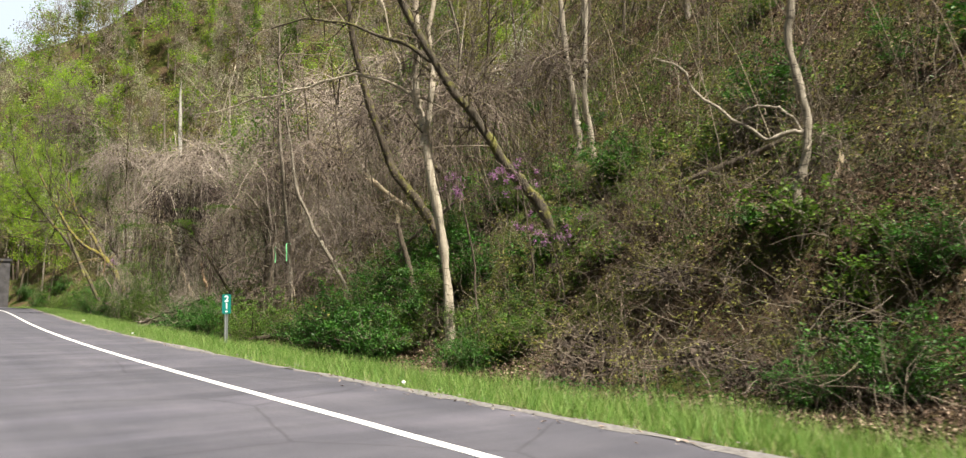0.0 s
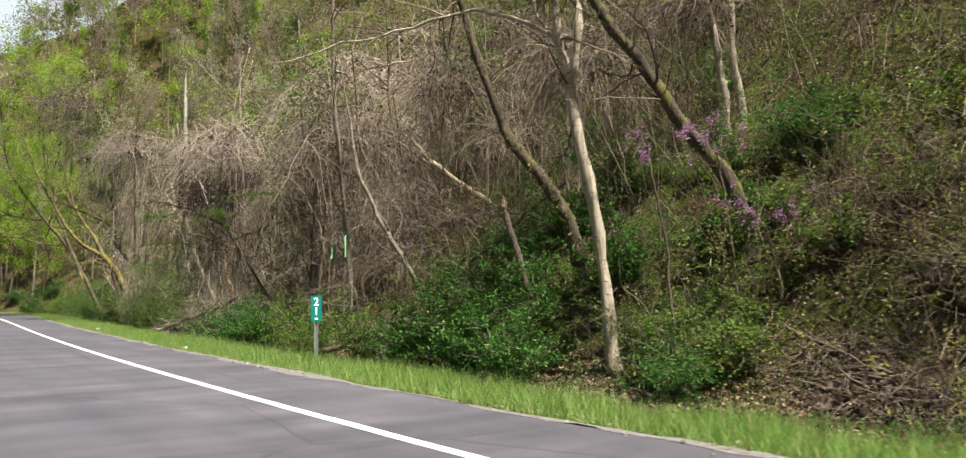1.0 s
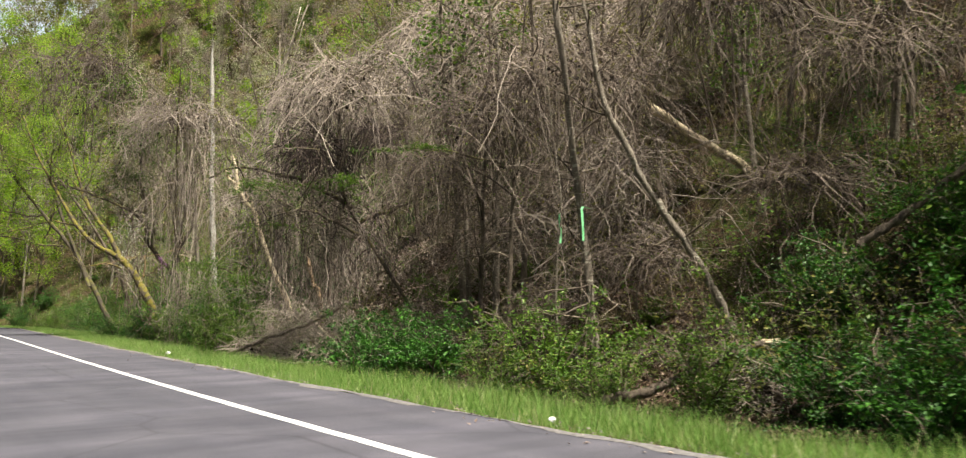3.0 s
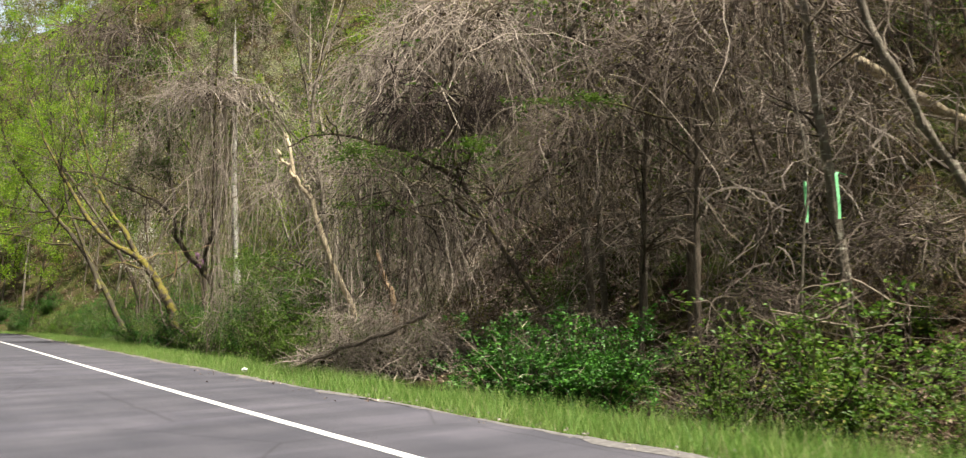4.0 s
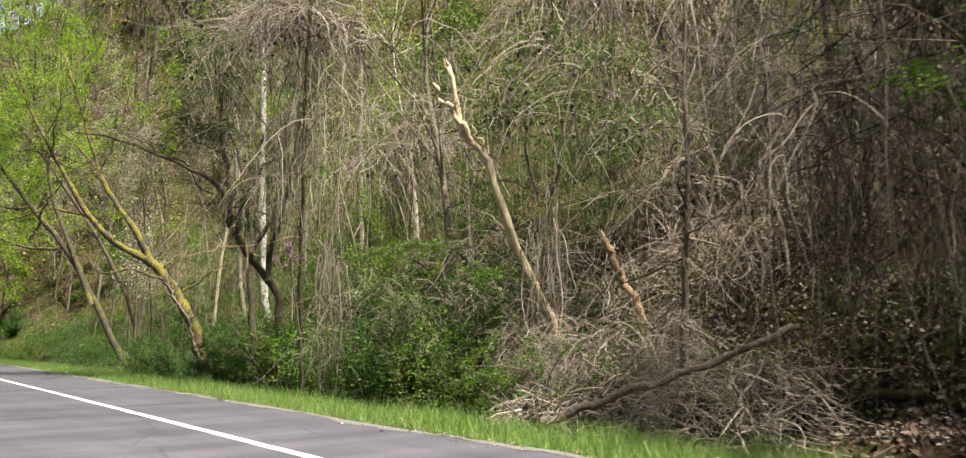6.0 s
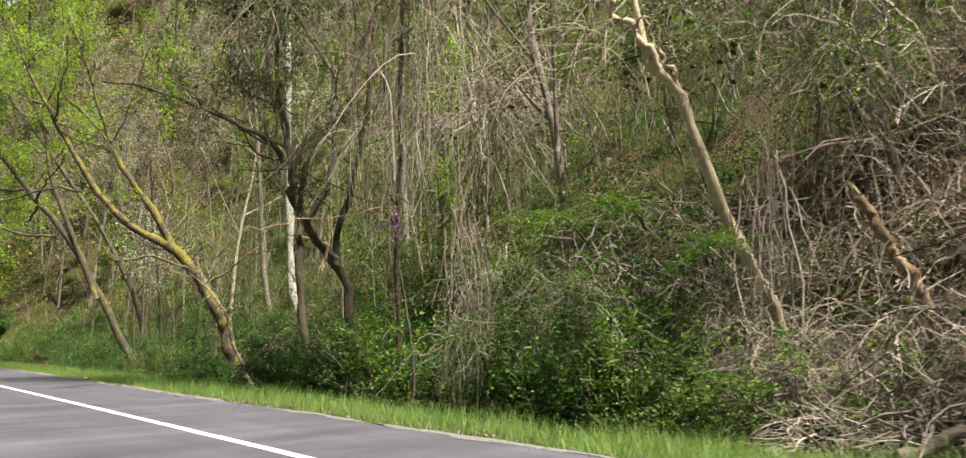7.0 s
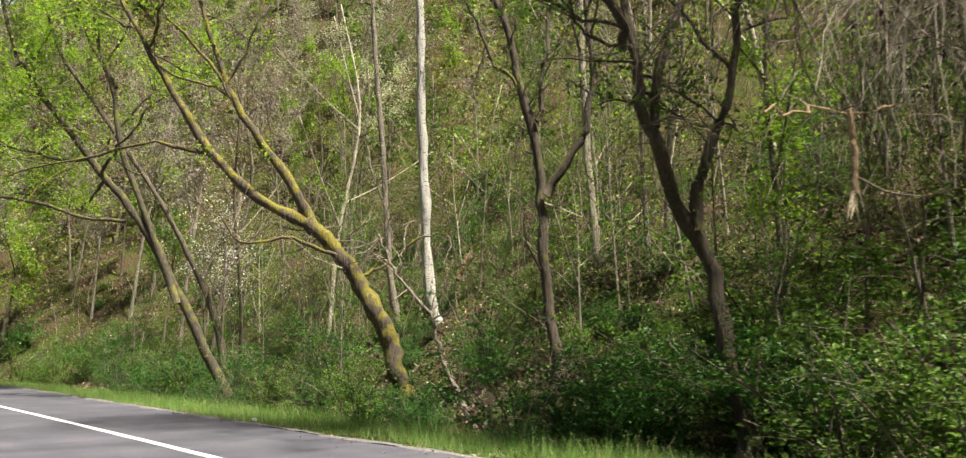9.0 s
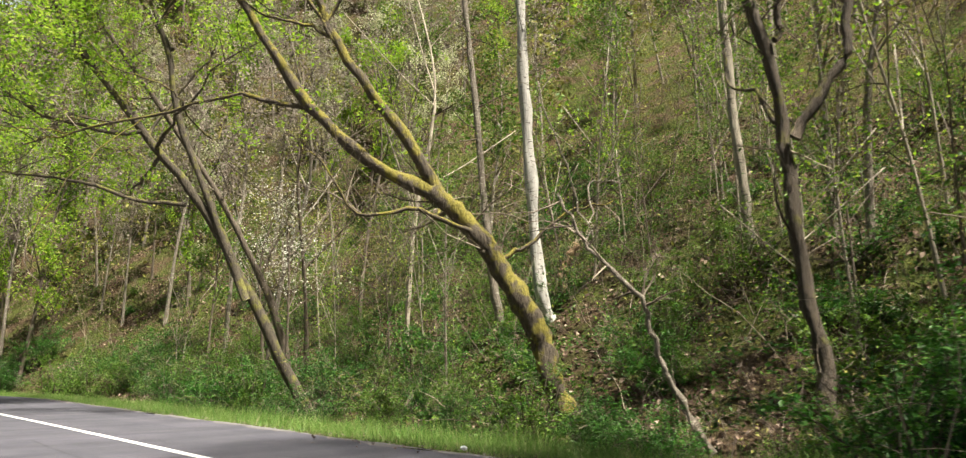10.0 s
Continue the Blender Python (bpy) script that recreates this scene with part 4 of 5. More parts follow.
def wild_tree(label, mat, height, r, leaf, n_leaf, size, branches, twigs, name="forest_tree", low=0.3):
    ob = thing(name, (0, 0, 0), label, "tree", "forest trees on the slope")
    b = rng.normal(size=(2, 2)) * height * 0.04
    pts = [(0, 0, -0.6), (b[0, 0] * 0.3, b[0, 1] * 0.3, height * 0.3), (b[0, 0], b[0, 1], height * 0.65), (b[1, 0], b[1, 1], height)]
    v, f, c, rr = solid(pts, r, r * 0.2, 14, 7)
    part("trunk", (v, f), mat, ob, smooth=True)
    lines = [(c, rr)]
    for _ in range(5):
        s, w, ra = along(c, rr, 1, 0.35, 0.8)
        d = unit(rng.normal(size=3) * [1, 1, 0.2] + [0, 0, 1.1])
        e = [s[0], s[0] + d * height * 0.12 + [0, 0, 0.2], s[0] + d * height * 0.28 + [0, 0, height * 0.05]]
        v, f, c2, r2 = solid(e, ra[0] * 0.55, 0.02, 9, 5)
        part("limb", (v, f), mat, ob, smooth=True)
        lines.append((c2, r2))
    shape, tw = twig_set(lines, branches, twigs, height * 0.15, 0.3, 0.01, 0.03, low, light=True)
    part("twig_mass", shape, TWIG, ob)
    if leaf:
        part("crown", leaves(leaf_places(tw, n_leaf, 0.25), size, 0.5, 0.65), leaf, ob)
    return ob


def brush(label, stems, height, group, leaf=None, n_leaf=0, name="brush"):
    ob = thing(name, (0, 0, 0), label, "brush", group)
    st = rng.normal(size=(stems, 3)) * [0.8, 0.8, 0]
    p = sprays(st + [0, 0, -0.2], rng.normal(size=(stems, 3)) * 0.45 + [0, 0, 1], height * (0.3 + 0.8 * rng.random(stems)), 6, 0.05, 0.2)
    n_tw = int(stems * 1.8)
    i, j = rng.integers(0, stems, n_tw), rng.integers(1, 6, n_tw)
    tw = sprays(p[i, j], unit(p[i, j] - p[i, j - 1]) + rng.normal(size=(n_tw, 3)) * 0.8, height * 0.25 * (0.4 + rng.random(n_tw)), 4, 0.04, 0.25)
    part("stem_mass", joined([tubes(p, (0.005 + 0.010 * rng.random((stems, 1)) ** 3) * np.linspace(1, 0.4, 6), 3), tubes(tw, np.tile(np.linspace(0.006, 0.003, 4), (n_tw, 1)), 3)]), TWIG, ob)
    if leaf:
        part("foliage", leaves(leaf_places(tw, n_leaf, 0.1), 0.085, 0.6), leaf, ob)
    return ob


def put(ob, x, y, turn, size, used, sink=0.0, tilt=0.0, z=None):
    h = float(ground_z(x, y)) if z is None else z
    m = pose(x, y, h - sink, tilt, 0, turn)
    if isinstance(size, (int, float)):
        size = (size, size, size)
    m = m @ Matrix.Diagonal((*size, 1))
    if ob.name not in used:
        used.add(ob.name)
        ob.matrix_basis = m
        return ob
    c = copy_thing(ob, Matrix.Identity(4))
    c.matrix_basis = m
    return c


used = set()
OPEN = (((0, 18), (21, 35.5)), ((0, 18), (14.3, 35)), ((0.6, 35), (14.8, 56)), ((2.4, 68), (16, 82.5)), ((2.4, 68), (24, 88)), ((1.9, 62), (14.8, 69.5)), ((0, 0), (13.3, 20.4)), ((0, 7), (13.3, 20.4)), ((0, 7), (14, 24)), ((0, 0), (15.5, 9.5)), ((0.8, 38), (13.5, 50)), ((0.1, 18), (15.2, 25.3)))


def open_view(x, y, width=0.8):
    """Whether a place lies on one of the open glades between the road and a singled-out tree."""
    for (ax, ay), (bx, by) in OPEN:
        dx, dy = bx - ax, by - ay
        t = ((x - ax) * dx + (y - ay) * dy) / (dx * dx + dy * dy)
        if 0.3 < t < 0.98 and math.hypot(x - ax - t * dx, y - ay - t * dy) < width:
            return True
    return False


deep = [bush("dense dark green honeysuckle bush beside the road", LEAF_DEEP, 34, 560, 6500, 0.088, 2.3, 1.35, "green roadside bushes") for _ in range(2)]
fresh = [bush("loose bush with fresh light green leaves", LEAF_MID, 24, 420, 3900, 0.085, 2.35, 1.35, "light green bushes") for _ in range(2)]
low = [bush("low spreading plant with layered green leaves", LEAF_DEEP, 12, 150, 1100, 0.11, 0.9, 1.2, "low green plants", "undergrowth_plant"),
       bush("low spreading plant with light green leaves", LEAF_MID, 12, 150, 1000, 0.10, 1.0, 1.2, "low green plants", "undergrowth_plant")]
grey = [thicket("tangle of bare grey-brown vines draped over dead shrubs", VINE, 520, 4.6, 3.8, 5.0, "vine tangles", hang_share=0.33, leaf=LEAF_OLIVE, n_leaf=260, segs=6) for _ in range(4)]
olive = thicket("tangle of pale vines with a few fresh leaves", VINE, 420, 3.6, 2.6, 3.0, "vine tangles", hang_share=0.45, leaf=LEAF_MID, n_leaf=900, segs=9)
curtain = thicket("curtain of hanging bare vines below the tree crowns", VINE, 90, 3.4, 1.6, 4.5, "vine curtains", 0.007, 0.9, "vine_curtain", drop=1.0, skirt=False, segs=9)
shade_bush = [bush("tall understory shrub with layered fresh leaves", LEAF_MID, 14, 300, 2100, 0.10, 3.4, 1.6, "understory shrubs", "understory_shrub"), bush("tall understory shrub with dark green leaves", LEAF_DEEP, 14, 300, 2100, 0.10, 3.0, 1.6, "understory shrubs", "understory_shrub")]
brushes = [brush("bare brown brush of thin curved stems", 40, 3.0, "brush clumps"), brush("thin brush with scattered olive leaves", 36, 2.8, "brush clumps", LEAF_OLIVE, 360), brush("thin brush with scattered green leaves", 30, 2.6, "brush clumps", LEAF_MID, 520)]
woods = [wild_tree("bare grey forest tree on the slope", BARK_GREY, 15, 0.15, LEAF_OLIVE, 600, 0.10, 26, 150),
         wild_tree("bare brown forest tree on the slope", BARK_BROWN, 13, 0.13, LEAF_OLIVE, 800, 0.10, 26, 150),
         wild_tree("forest tree with fresh yellow-green leaves", BARK_BROWN, 14, 0.14, LEAF_LIME, 3600, 0.16, 30, 220),
         wild_tree("forest tree with fresh green leaves", BARK_GREY, 12, 0.12, LEAF_MID, 1900, 0.14, 26, 180),
         wild_tree("pale slender forest tree on the slope", BARK_PALE, 16, 0.12, LEAF_OLIVE, 200, 0.1, 24, 150),
         wild_tree("flowering tree with white blossoms among bare twigs", BARK_BROWN, 8, 0.09, BLOSSOM_WHITE, 800, 0.08, 26, 200)]

far_woods = [wild_tree("bare grey-brown tree high on the slope", BARK_GREY, 15, 0.15, BUDS, 1300, 0.17, 26, 160, "ridge_tree"),
             wild_tree("tree high on the slope in fresh yellow-green leaf", BARK_BROWN, 14, 0.14, LEAF_LIME, 1500, 0.22, 20, 110, "ridge_tree"),
             wild_tree("tree high on the slope in fresh green leaf", BARK_BROWN, 14, 0.14, LEAF_MID, 1400, 0.22, 18, 100, "ridge_tree"),
             wild_tree("tree on the ridge in pale new leaf", BARK_GREY, 15, 0.14, LEAF_PALE, 1500, 0.2, 24, 140, "ridge_tree")]

young = [wild_tree("slender young tree with fresh green leaves", BARK_GREY, 9, 0.055, LEAF_MID, 900, 0.10, 22, 150, "young_tree", 0.25), wild_tree("slender bare young tree with olive buds", BARK_BROWN, 8, 0.05, LEAF_OLIVE, 500, 0.09, 24, 170, "young_tree", 0.2), wild_tree("slender pale young tree", BARK_TAN, 10, 0.06, LEAF_LIME, 420, 0.11, 22, 140, "young_tree", 0.3)]
for x, y, s, k in ((12.3, 39.6, 0.95, 0), (12.6, 42.0, 0.9, 1), (11.6, 26.0, 0.95, 0), (12.2, 23.9, 1.0, 1), (11.9, 21.6, 0.85, 0), (13.0, 28.0, 0.8, 1), (11.9, 16.9, 0.55, 1), (11.2, 40.4, 1.0, 0), (12.3, 39.0, 0.8, 1),
                   (13.2, 25.0, 1.1, 0), (14.6, 24.2, 1.05, 1), (15.6, 21.6, 0.9, 0), (16.0, 29.5, 0.9, 1), (18.5, 17.5, 0.9, 0), (19.8, 12.8, 1.0, 1), (13.5, 6.4, 0.75, 1), (15.4, 6.6, 0.6, 1), (12.9, 7.6, 0.5, 1), (15.9, 25.9, 0.9, 0), (17.0, 27.6, 0.8, 1), (17.9, 25.8, 0.9, 0), (13.6, 76.2, 0.9, 0), (14.8, 78.4, 0.8, 1), (15.9, 84.6, 0.85, 0), (17.6, 103, 0.9, 1), (15.3, 93.0, 0.8, 0), (13.9, 71.4, 0.9, 1), (18.2, 86.5, 0.8, 1), (13.9, 60.5, 0.9, 0), (15.6, 67.6, 1.1, 0), (16.4, 69.4, 1.0, 1), (15.4, 71.6, 1.0, 0), (16.8, 71.8, 1.1, 1), (16.4, 80.0, 0.9, 0), (17.6, 84.0, 0.8, 1), (19.2, 90.0, 0.9, 0), (16.2, 59.6, 1.0, 0), (19.8, 80.6, 1.0, 1), (20.6, 86.0, 1.0, 0), (22.4, 93.0, 1.1, 1), (21.5, 77.0, 1.1, 0), (17.0, 97.5, 1.0, 1)):
    put(deep[k], x, y, rng.random() * 360, s * (0.62 if 73 < y < 95 else 1.0), used, 0.1)
for x, y, s, k in ((12.5, 36.4, 0.8, 0), (12.6, 34.6, 1.15, 1), (11.9, 32.0, 0.7, 1), (13.6, 58.8, 1.3, 0), (13.2, 57.4, 1.1, 1), (12.4, 56.4, 0.9, 0), (14.4, 57.6, 1.3, 0), (13.0, 55.2, 0.8, 1), (14.9, 72.4, 0.65, 1), (15.0, 74.3, 0.55, 0), (14.2, 73.0, 0.6, 1), (13.2, 24.8, 0.9, 0), (14.6, 80.2, 0.9, 0), (12.4, 30.2, 0.9, 1), (13.7, 16.8, 0.8, 1), (14.3, 18.6, 0.8, 0), (15.6, 87.2, 0.8, 1), (17.5, 72.0, 1.1, 0), (19.6, 75.5, 1.0, 1), (13.2, 64.8, 1.2, 1), (18.0, 63.0, 1.8, 1), (19.5, 70.5, 1.8, 1)):
    put(fresh[k], x, y, rng.random() * 360, s, used, 0.1)
for i in range(64):
    y = rng.uniform(4, 140)
    u = rng.uniform(6.5, 24)
    put(low[i % 2], edge_x(y) + u, y, rng.random() * 360, rng.uniform(0.5, 1.2), used, 0.05, rng.uniform(-10, 10))
# the vine-covered stretch of the slope
for x, y, sx, sz, k in ((17.6, 42.4, 1.1, 1.1, 0), (17.4, 36.8, 1.1, 1.0, 1), (19.6, 39.4, 1.2, 1.2, 2), (18.8, 53.5, 1.1, 1.1, 1), (17.6, 59.4, 1.1, 1.1, 0), (21.5, 48.5, 1.3, 1.2, 0), (23.0, 42.0, 1.4, 1.3, 3), (25.5, 56.5, 1.5, 1.3, 2)):
    put(grey[k], x, y, rng.random() * 360, (sx, sx, sz), used, 0.2)
for x, y, s in ((14.2, 51.0, 0.55), (13.4, 50.4, 0.5), (14.6, 49.2, 0.6), (15.4, 53.0, 0.8), (16.0, 56.6, 0.9), (15.4, 55.7, 0.55), (14.6, 54.6, 0.6)):
    put(olive, x, y, rng.random() * 360, s, used, 0.2)
for x, y, z, s in ((11.9, 44.7, 0.9, 0.8), (10.6, 45.9, 1.2, 0.8), (13.3, 44.9, 0.8, 0.9), (13.6, 46.8, 2.6, 1.0), (12.4, 47.4, 3.0, 0.9), (14.8, 52.4, 4.0, 1.1), (13.0, 62.4, 4.2, 1.0), (14.4, 57.8, 4.4, 1.1), (14.0, 66.4, 4.4, 1.0), (12.4, 64.2, 3.6, 0.8), (14.8, 37.6, 4.0, 1.2), (13.4, 40.6, 3.0, 1.0)):
    put(curtain, x, y, rng.random() * 360, s, used, 0, 0, z)
# the knot's dark colour stands for the shaded hollow under the canopy
dark = thicket("knot of hanging vines, coloured dark for a shaded hollow", VINE_DARK, 700, 3.8, 2.8, 2.4, "dark vine knots", 0.012, 0.5, skirt=False)
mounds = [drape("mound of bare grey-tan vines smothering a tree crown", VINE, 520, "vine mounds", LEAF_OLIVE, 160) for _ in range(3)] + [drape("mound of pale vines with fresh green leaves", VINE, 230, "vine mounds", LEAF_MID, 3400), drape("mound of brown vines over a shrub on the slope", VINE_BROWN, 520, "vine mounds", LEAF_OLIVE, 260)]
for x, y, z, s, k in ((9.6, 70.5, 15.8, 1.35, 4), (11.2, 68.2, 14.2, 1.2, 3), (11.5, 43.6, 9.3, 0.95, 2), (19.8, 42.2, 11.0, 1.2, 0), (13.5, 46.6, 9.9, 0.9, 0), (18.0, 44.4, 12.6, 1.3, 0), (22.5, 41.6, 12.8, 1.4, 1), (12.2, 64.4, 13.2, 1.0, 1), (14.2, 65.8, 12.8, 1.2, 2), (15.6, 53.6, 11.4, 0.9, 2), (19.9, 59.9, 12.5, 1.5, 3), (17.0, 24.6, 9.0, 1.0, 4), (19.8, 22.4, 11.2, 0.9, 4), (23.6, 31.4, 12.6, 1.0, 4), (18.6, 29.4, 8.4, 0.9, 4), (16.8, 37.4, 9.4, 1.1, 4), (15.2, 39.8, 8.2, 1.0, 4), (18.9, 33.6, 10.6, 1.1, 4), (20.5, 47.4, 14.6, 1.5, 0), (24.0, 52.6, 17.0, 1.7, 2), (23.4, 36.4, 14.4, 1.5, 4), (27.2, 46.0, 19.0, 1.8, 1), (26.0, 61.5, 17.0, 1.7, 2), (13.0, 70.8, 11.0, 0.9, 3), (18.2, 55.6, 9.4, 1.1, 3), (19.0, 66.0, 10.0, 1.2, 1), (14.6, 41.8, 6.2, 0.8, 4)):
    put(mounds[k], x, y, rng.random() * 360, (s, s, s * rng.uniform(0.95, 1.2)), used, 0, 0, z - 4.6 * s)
for x, y, s, h, k in ((13.2, 59.9, 0.6, 0.8, 3), (12.3, 60.6, 0.42, 0.8, 3), (12.9, 58.2, 0.5, 0.7, 3), (15.4, 56.0, 0.45, 0.5, 0), (15.0, 54.4, 0.55, 0.45, 1), (16.3, 52.4, 0.6, 0.5, 0), (14.2, 41.6, 0.6, 0.5, 4), (14.8, 37.0, 0.6, 0.5, 4), (16.0, 34.8, 0.8, 0.6, 4), (18.0, 31.0, 0.8, 0.6, 4)):
    put(mounds[k], x, y, rng.random() * 360, (s, s, h), used, 0.15)


def brush_heap(sticks, length, width, height, mat=None, label="heap of broken pale sticks and dead vines", thick=0.022):
    """Broken sticks and dead vines fallen over one another in a heap."""
    ob = thing("brush_heap", (0, 0, 0), label, "brush", "brush heaps")
    a, q = rng.random(sticks) * 6.283, np.sqrt(rng.random(sticks))
    st = np.stack([np.cos(a) * q * length / 2, np.sin(a) * q * width / 2, height * (1 - q**2) * (0.25 + 0.8 * rng.random(sticks))], 1)
    way = np.stack([-np.sin(a), np.cos(a), 0 * a], 1) * 0.5 + np.stack([np.cos(a), np.sin(a), -0.5 * q], 1) * 0.5 + rng.normal(size=(sticks, 3)) * [0.7, 0.7, 0.35]
    p = sprays(st, way, 0.5 + 1.5 * rng.random(sticks), 6, 0.07, 0.22)
    p[..., 2] = np.maximum(p[..., 2], -0.15)
    r = 0.3 * thick + thick * rng.random(sticks) ** 3
    part("stick_mass", tubes(p, r[:, None] * np.linspace(1, 0.45, 6), 4), mat or VINE, ob)
    # dark core added below the sticks in place of deep shade
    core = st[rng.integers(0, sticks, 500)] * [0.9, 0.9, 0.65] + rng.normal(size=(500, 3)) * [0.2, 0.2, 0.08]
    part("dead_foliage", leaves(core, 0.17, 0.4, 0.8), SHADE_LEAF, ob, "dark leaf scraps added inside as shade")
    for _ in range(4):
        e = rng.normal(size=3) * [length * 0.3, width * 0.3, 0.1] + [0, 0, height * 0.9]
        b = np.array([e[0] * -0.5 + rng.normal() * 0.4, e[1] * -0.5 + rng.normal() * 0.4, 0.0])
        v, f, _, _ = solid([b, (b + e) / 2 + rng.normal(size=3) * 0.12, e], 0.04, 0.018, 10, 6, gnarl=0.03)
        part("branch", (v, f), WOOD_GREY, ob, smooth=True)
    return ob


brown_heap = brush_heap(300, 3.2, 2.6, 0.9, VINE_BROWN, "heap of dead brown stems and fallen leaves", 0.010)
heaps = [brush_heap(330, 3.4, 2.6, 1.3), brush_heap(260, 2.8, 2.2, 1.6)]
for x, y, s, k, turn in ((13.0, 51.6, 0.95, 0, 130), (14.2, 50.4, 0.9, 1, 40), (15.2, 49.2, 0.9, 0, 20), (12.6, 53.2, 0.7, 1, 80), (15.0, 52.6, 1.0, 0, 150), (14.2, 54.2, 0.8, 1, 200), (16.2, 50.8, 0.9, 1, 300), (13.6, 29.8, 0.6, 1, 60)):
    put(heaps[k], x, y, turn, s, used, 0.12)


for x, y, s in ((13.4, 13.6, 0.9), (14.2, 10.6, 0.8), (14.6, 14.8, 0.8), (15.4, 12.8, 0.8), (13.6, 9.0, 0.6), (15.8, 33.0, 0.9), (14.6, 36.4, 0.8), (13.6, 37.6, 0.8), (16.0, 38.6, 1.0)):
    put(brown_heap, x, y, rng.random() * 360, s, used, 0.15)


def hanging_vines(strands, spread, length, label):
    """A bundle of long bare vines that hang from a crown and swing at their ends; its origin is at the top."""
    ob = thing("hanging_vine", (0, 0, 0), label, "vines", "hanging vines")
    st = rng.normal(size=(strands, 3)) * [spread, spread, 0.5]
    segs = 12
    p = np.zeros((strands, segs, 3))
    p[:, 0] = st
    ln = length * (0.45 + 0.6 * rng.random(strands))
    d = unit(rng.normal(size=(strands, 3)) * [0.5, 0.5, 0.15] + [0, 0, -1])
    for k in range(1, segs):
        d = unit(d * 0.7 + rng.normal(size=(strands, 3)) * [0.12, 0.12, 0.05] + [0, 0, -0.5])
        p[:, k] = p[:, k - 1] + d * (ln / (segs - 1))[:, None]
    curl = rng.random(strands) < 0.22
    p[curl, -3:, 2] += np.array([0.15, 0.5, 1.0]) * 0.5
    p[curl, -3:, :2] += rng.normal(size=(int(curl.sum()), 1, 2)) * np.array([0.1, 0.3, 0.5])[None, :, None]
    r = 0.005 + 0.014 * rng.random(strands) ** 2.2
    part("strand_mass", tubes(p, r[:, None] * np.linspace(1, 0.6, segs), 4), VINE, ob)
    tw = sprays(p[rng.integers(0, strands, strands * 2), rng.integers(1, segs, strands * 2)], rng.normal(size=(strands * 2, 3)), 0.3 + 0.6 * rng.random(strands * 2), 5, 0.15, 0.3)
    part("twig_mass", tubes(tw, np.tile(np.linspace(0.008, 0.004, 5), (strands * 2, 1)), 3), VINE, ob)
    return ob


lianas = [hanging_vines(26, 0.5, 6.0, "bundle of long bare tan vines hanging from a tree crown"), hanging_vines(18, 0.75, 6.5, "loose bundle of bare vines hanging between the trees"), hanging_vines(36, 0.2, 3.6, "dense column of bare vines hanging to the ground")]
for x, y, z, s, k in ((12.1, 60.4, 3.7, 1.0, 2), (12.8, 62.6, 9.8, 1.0, 1), (13.0, 63.8, 9.6, 0.95, 0), (13.4, 65.6, 9.2, 0.9, 1), (15.4, 55.4, 4.6, 1.2, 2), (14.0, 48.6, 8.6, 1.05, 0), (12.6, 48.0, 8.0, 1.0, 1), (13.2, 46.0, 6.6, 0.95, 0), (12.2, 44.9, 5.8, 0.9, 0), (10.9, 45.4, 6.0, 0.9, 1)):
    put(lianas[k], x, y, rng.random() * 360, s, used, 0, 0, z)
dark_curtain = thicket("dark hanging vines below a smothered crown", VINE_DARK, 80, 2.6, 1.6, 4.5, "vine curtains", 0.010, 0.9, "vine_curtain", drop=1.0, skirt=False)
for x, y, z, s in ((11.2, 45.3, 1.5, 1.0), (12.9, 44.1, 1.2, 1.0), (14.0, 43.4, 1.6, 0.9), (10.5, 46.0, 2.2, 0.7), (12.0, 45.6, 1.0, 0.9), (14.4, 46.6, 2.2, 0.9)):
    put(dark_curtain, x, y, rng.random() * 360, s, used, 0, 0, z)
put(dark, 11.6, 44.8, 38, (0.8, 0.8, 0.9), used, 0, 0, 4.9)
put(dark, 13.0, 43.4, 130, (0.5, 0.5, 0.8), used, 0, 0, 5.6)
for i in range(84):
    y = rng.uniform(57, 122)
    u = (5.5 if y < 70 else 9.5) + 20 * rng.random() ** 1.2
    if not open_view(edge_x(y) + u, y):
        put(shade_bush[i % 2], edge_x(y) + u, y, rng.random() * 360, rng.uniform(0.6, 1.15), used, 0.1)
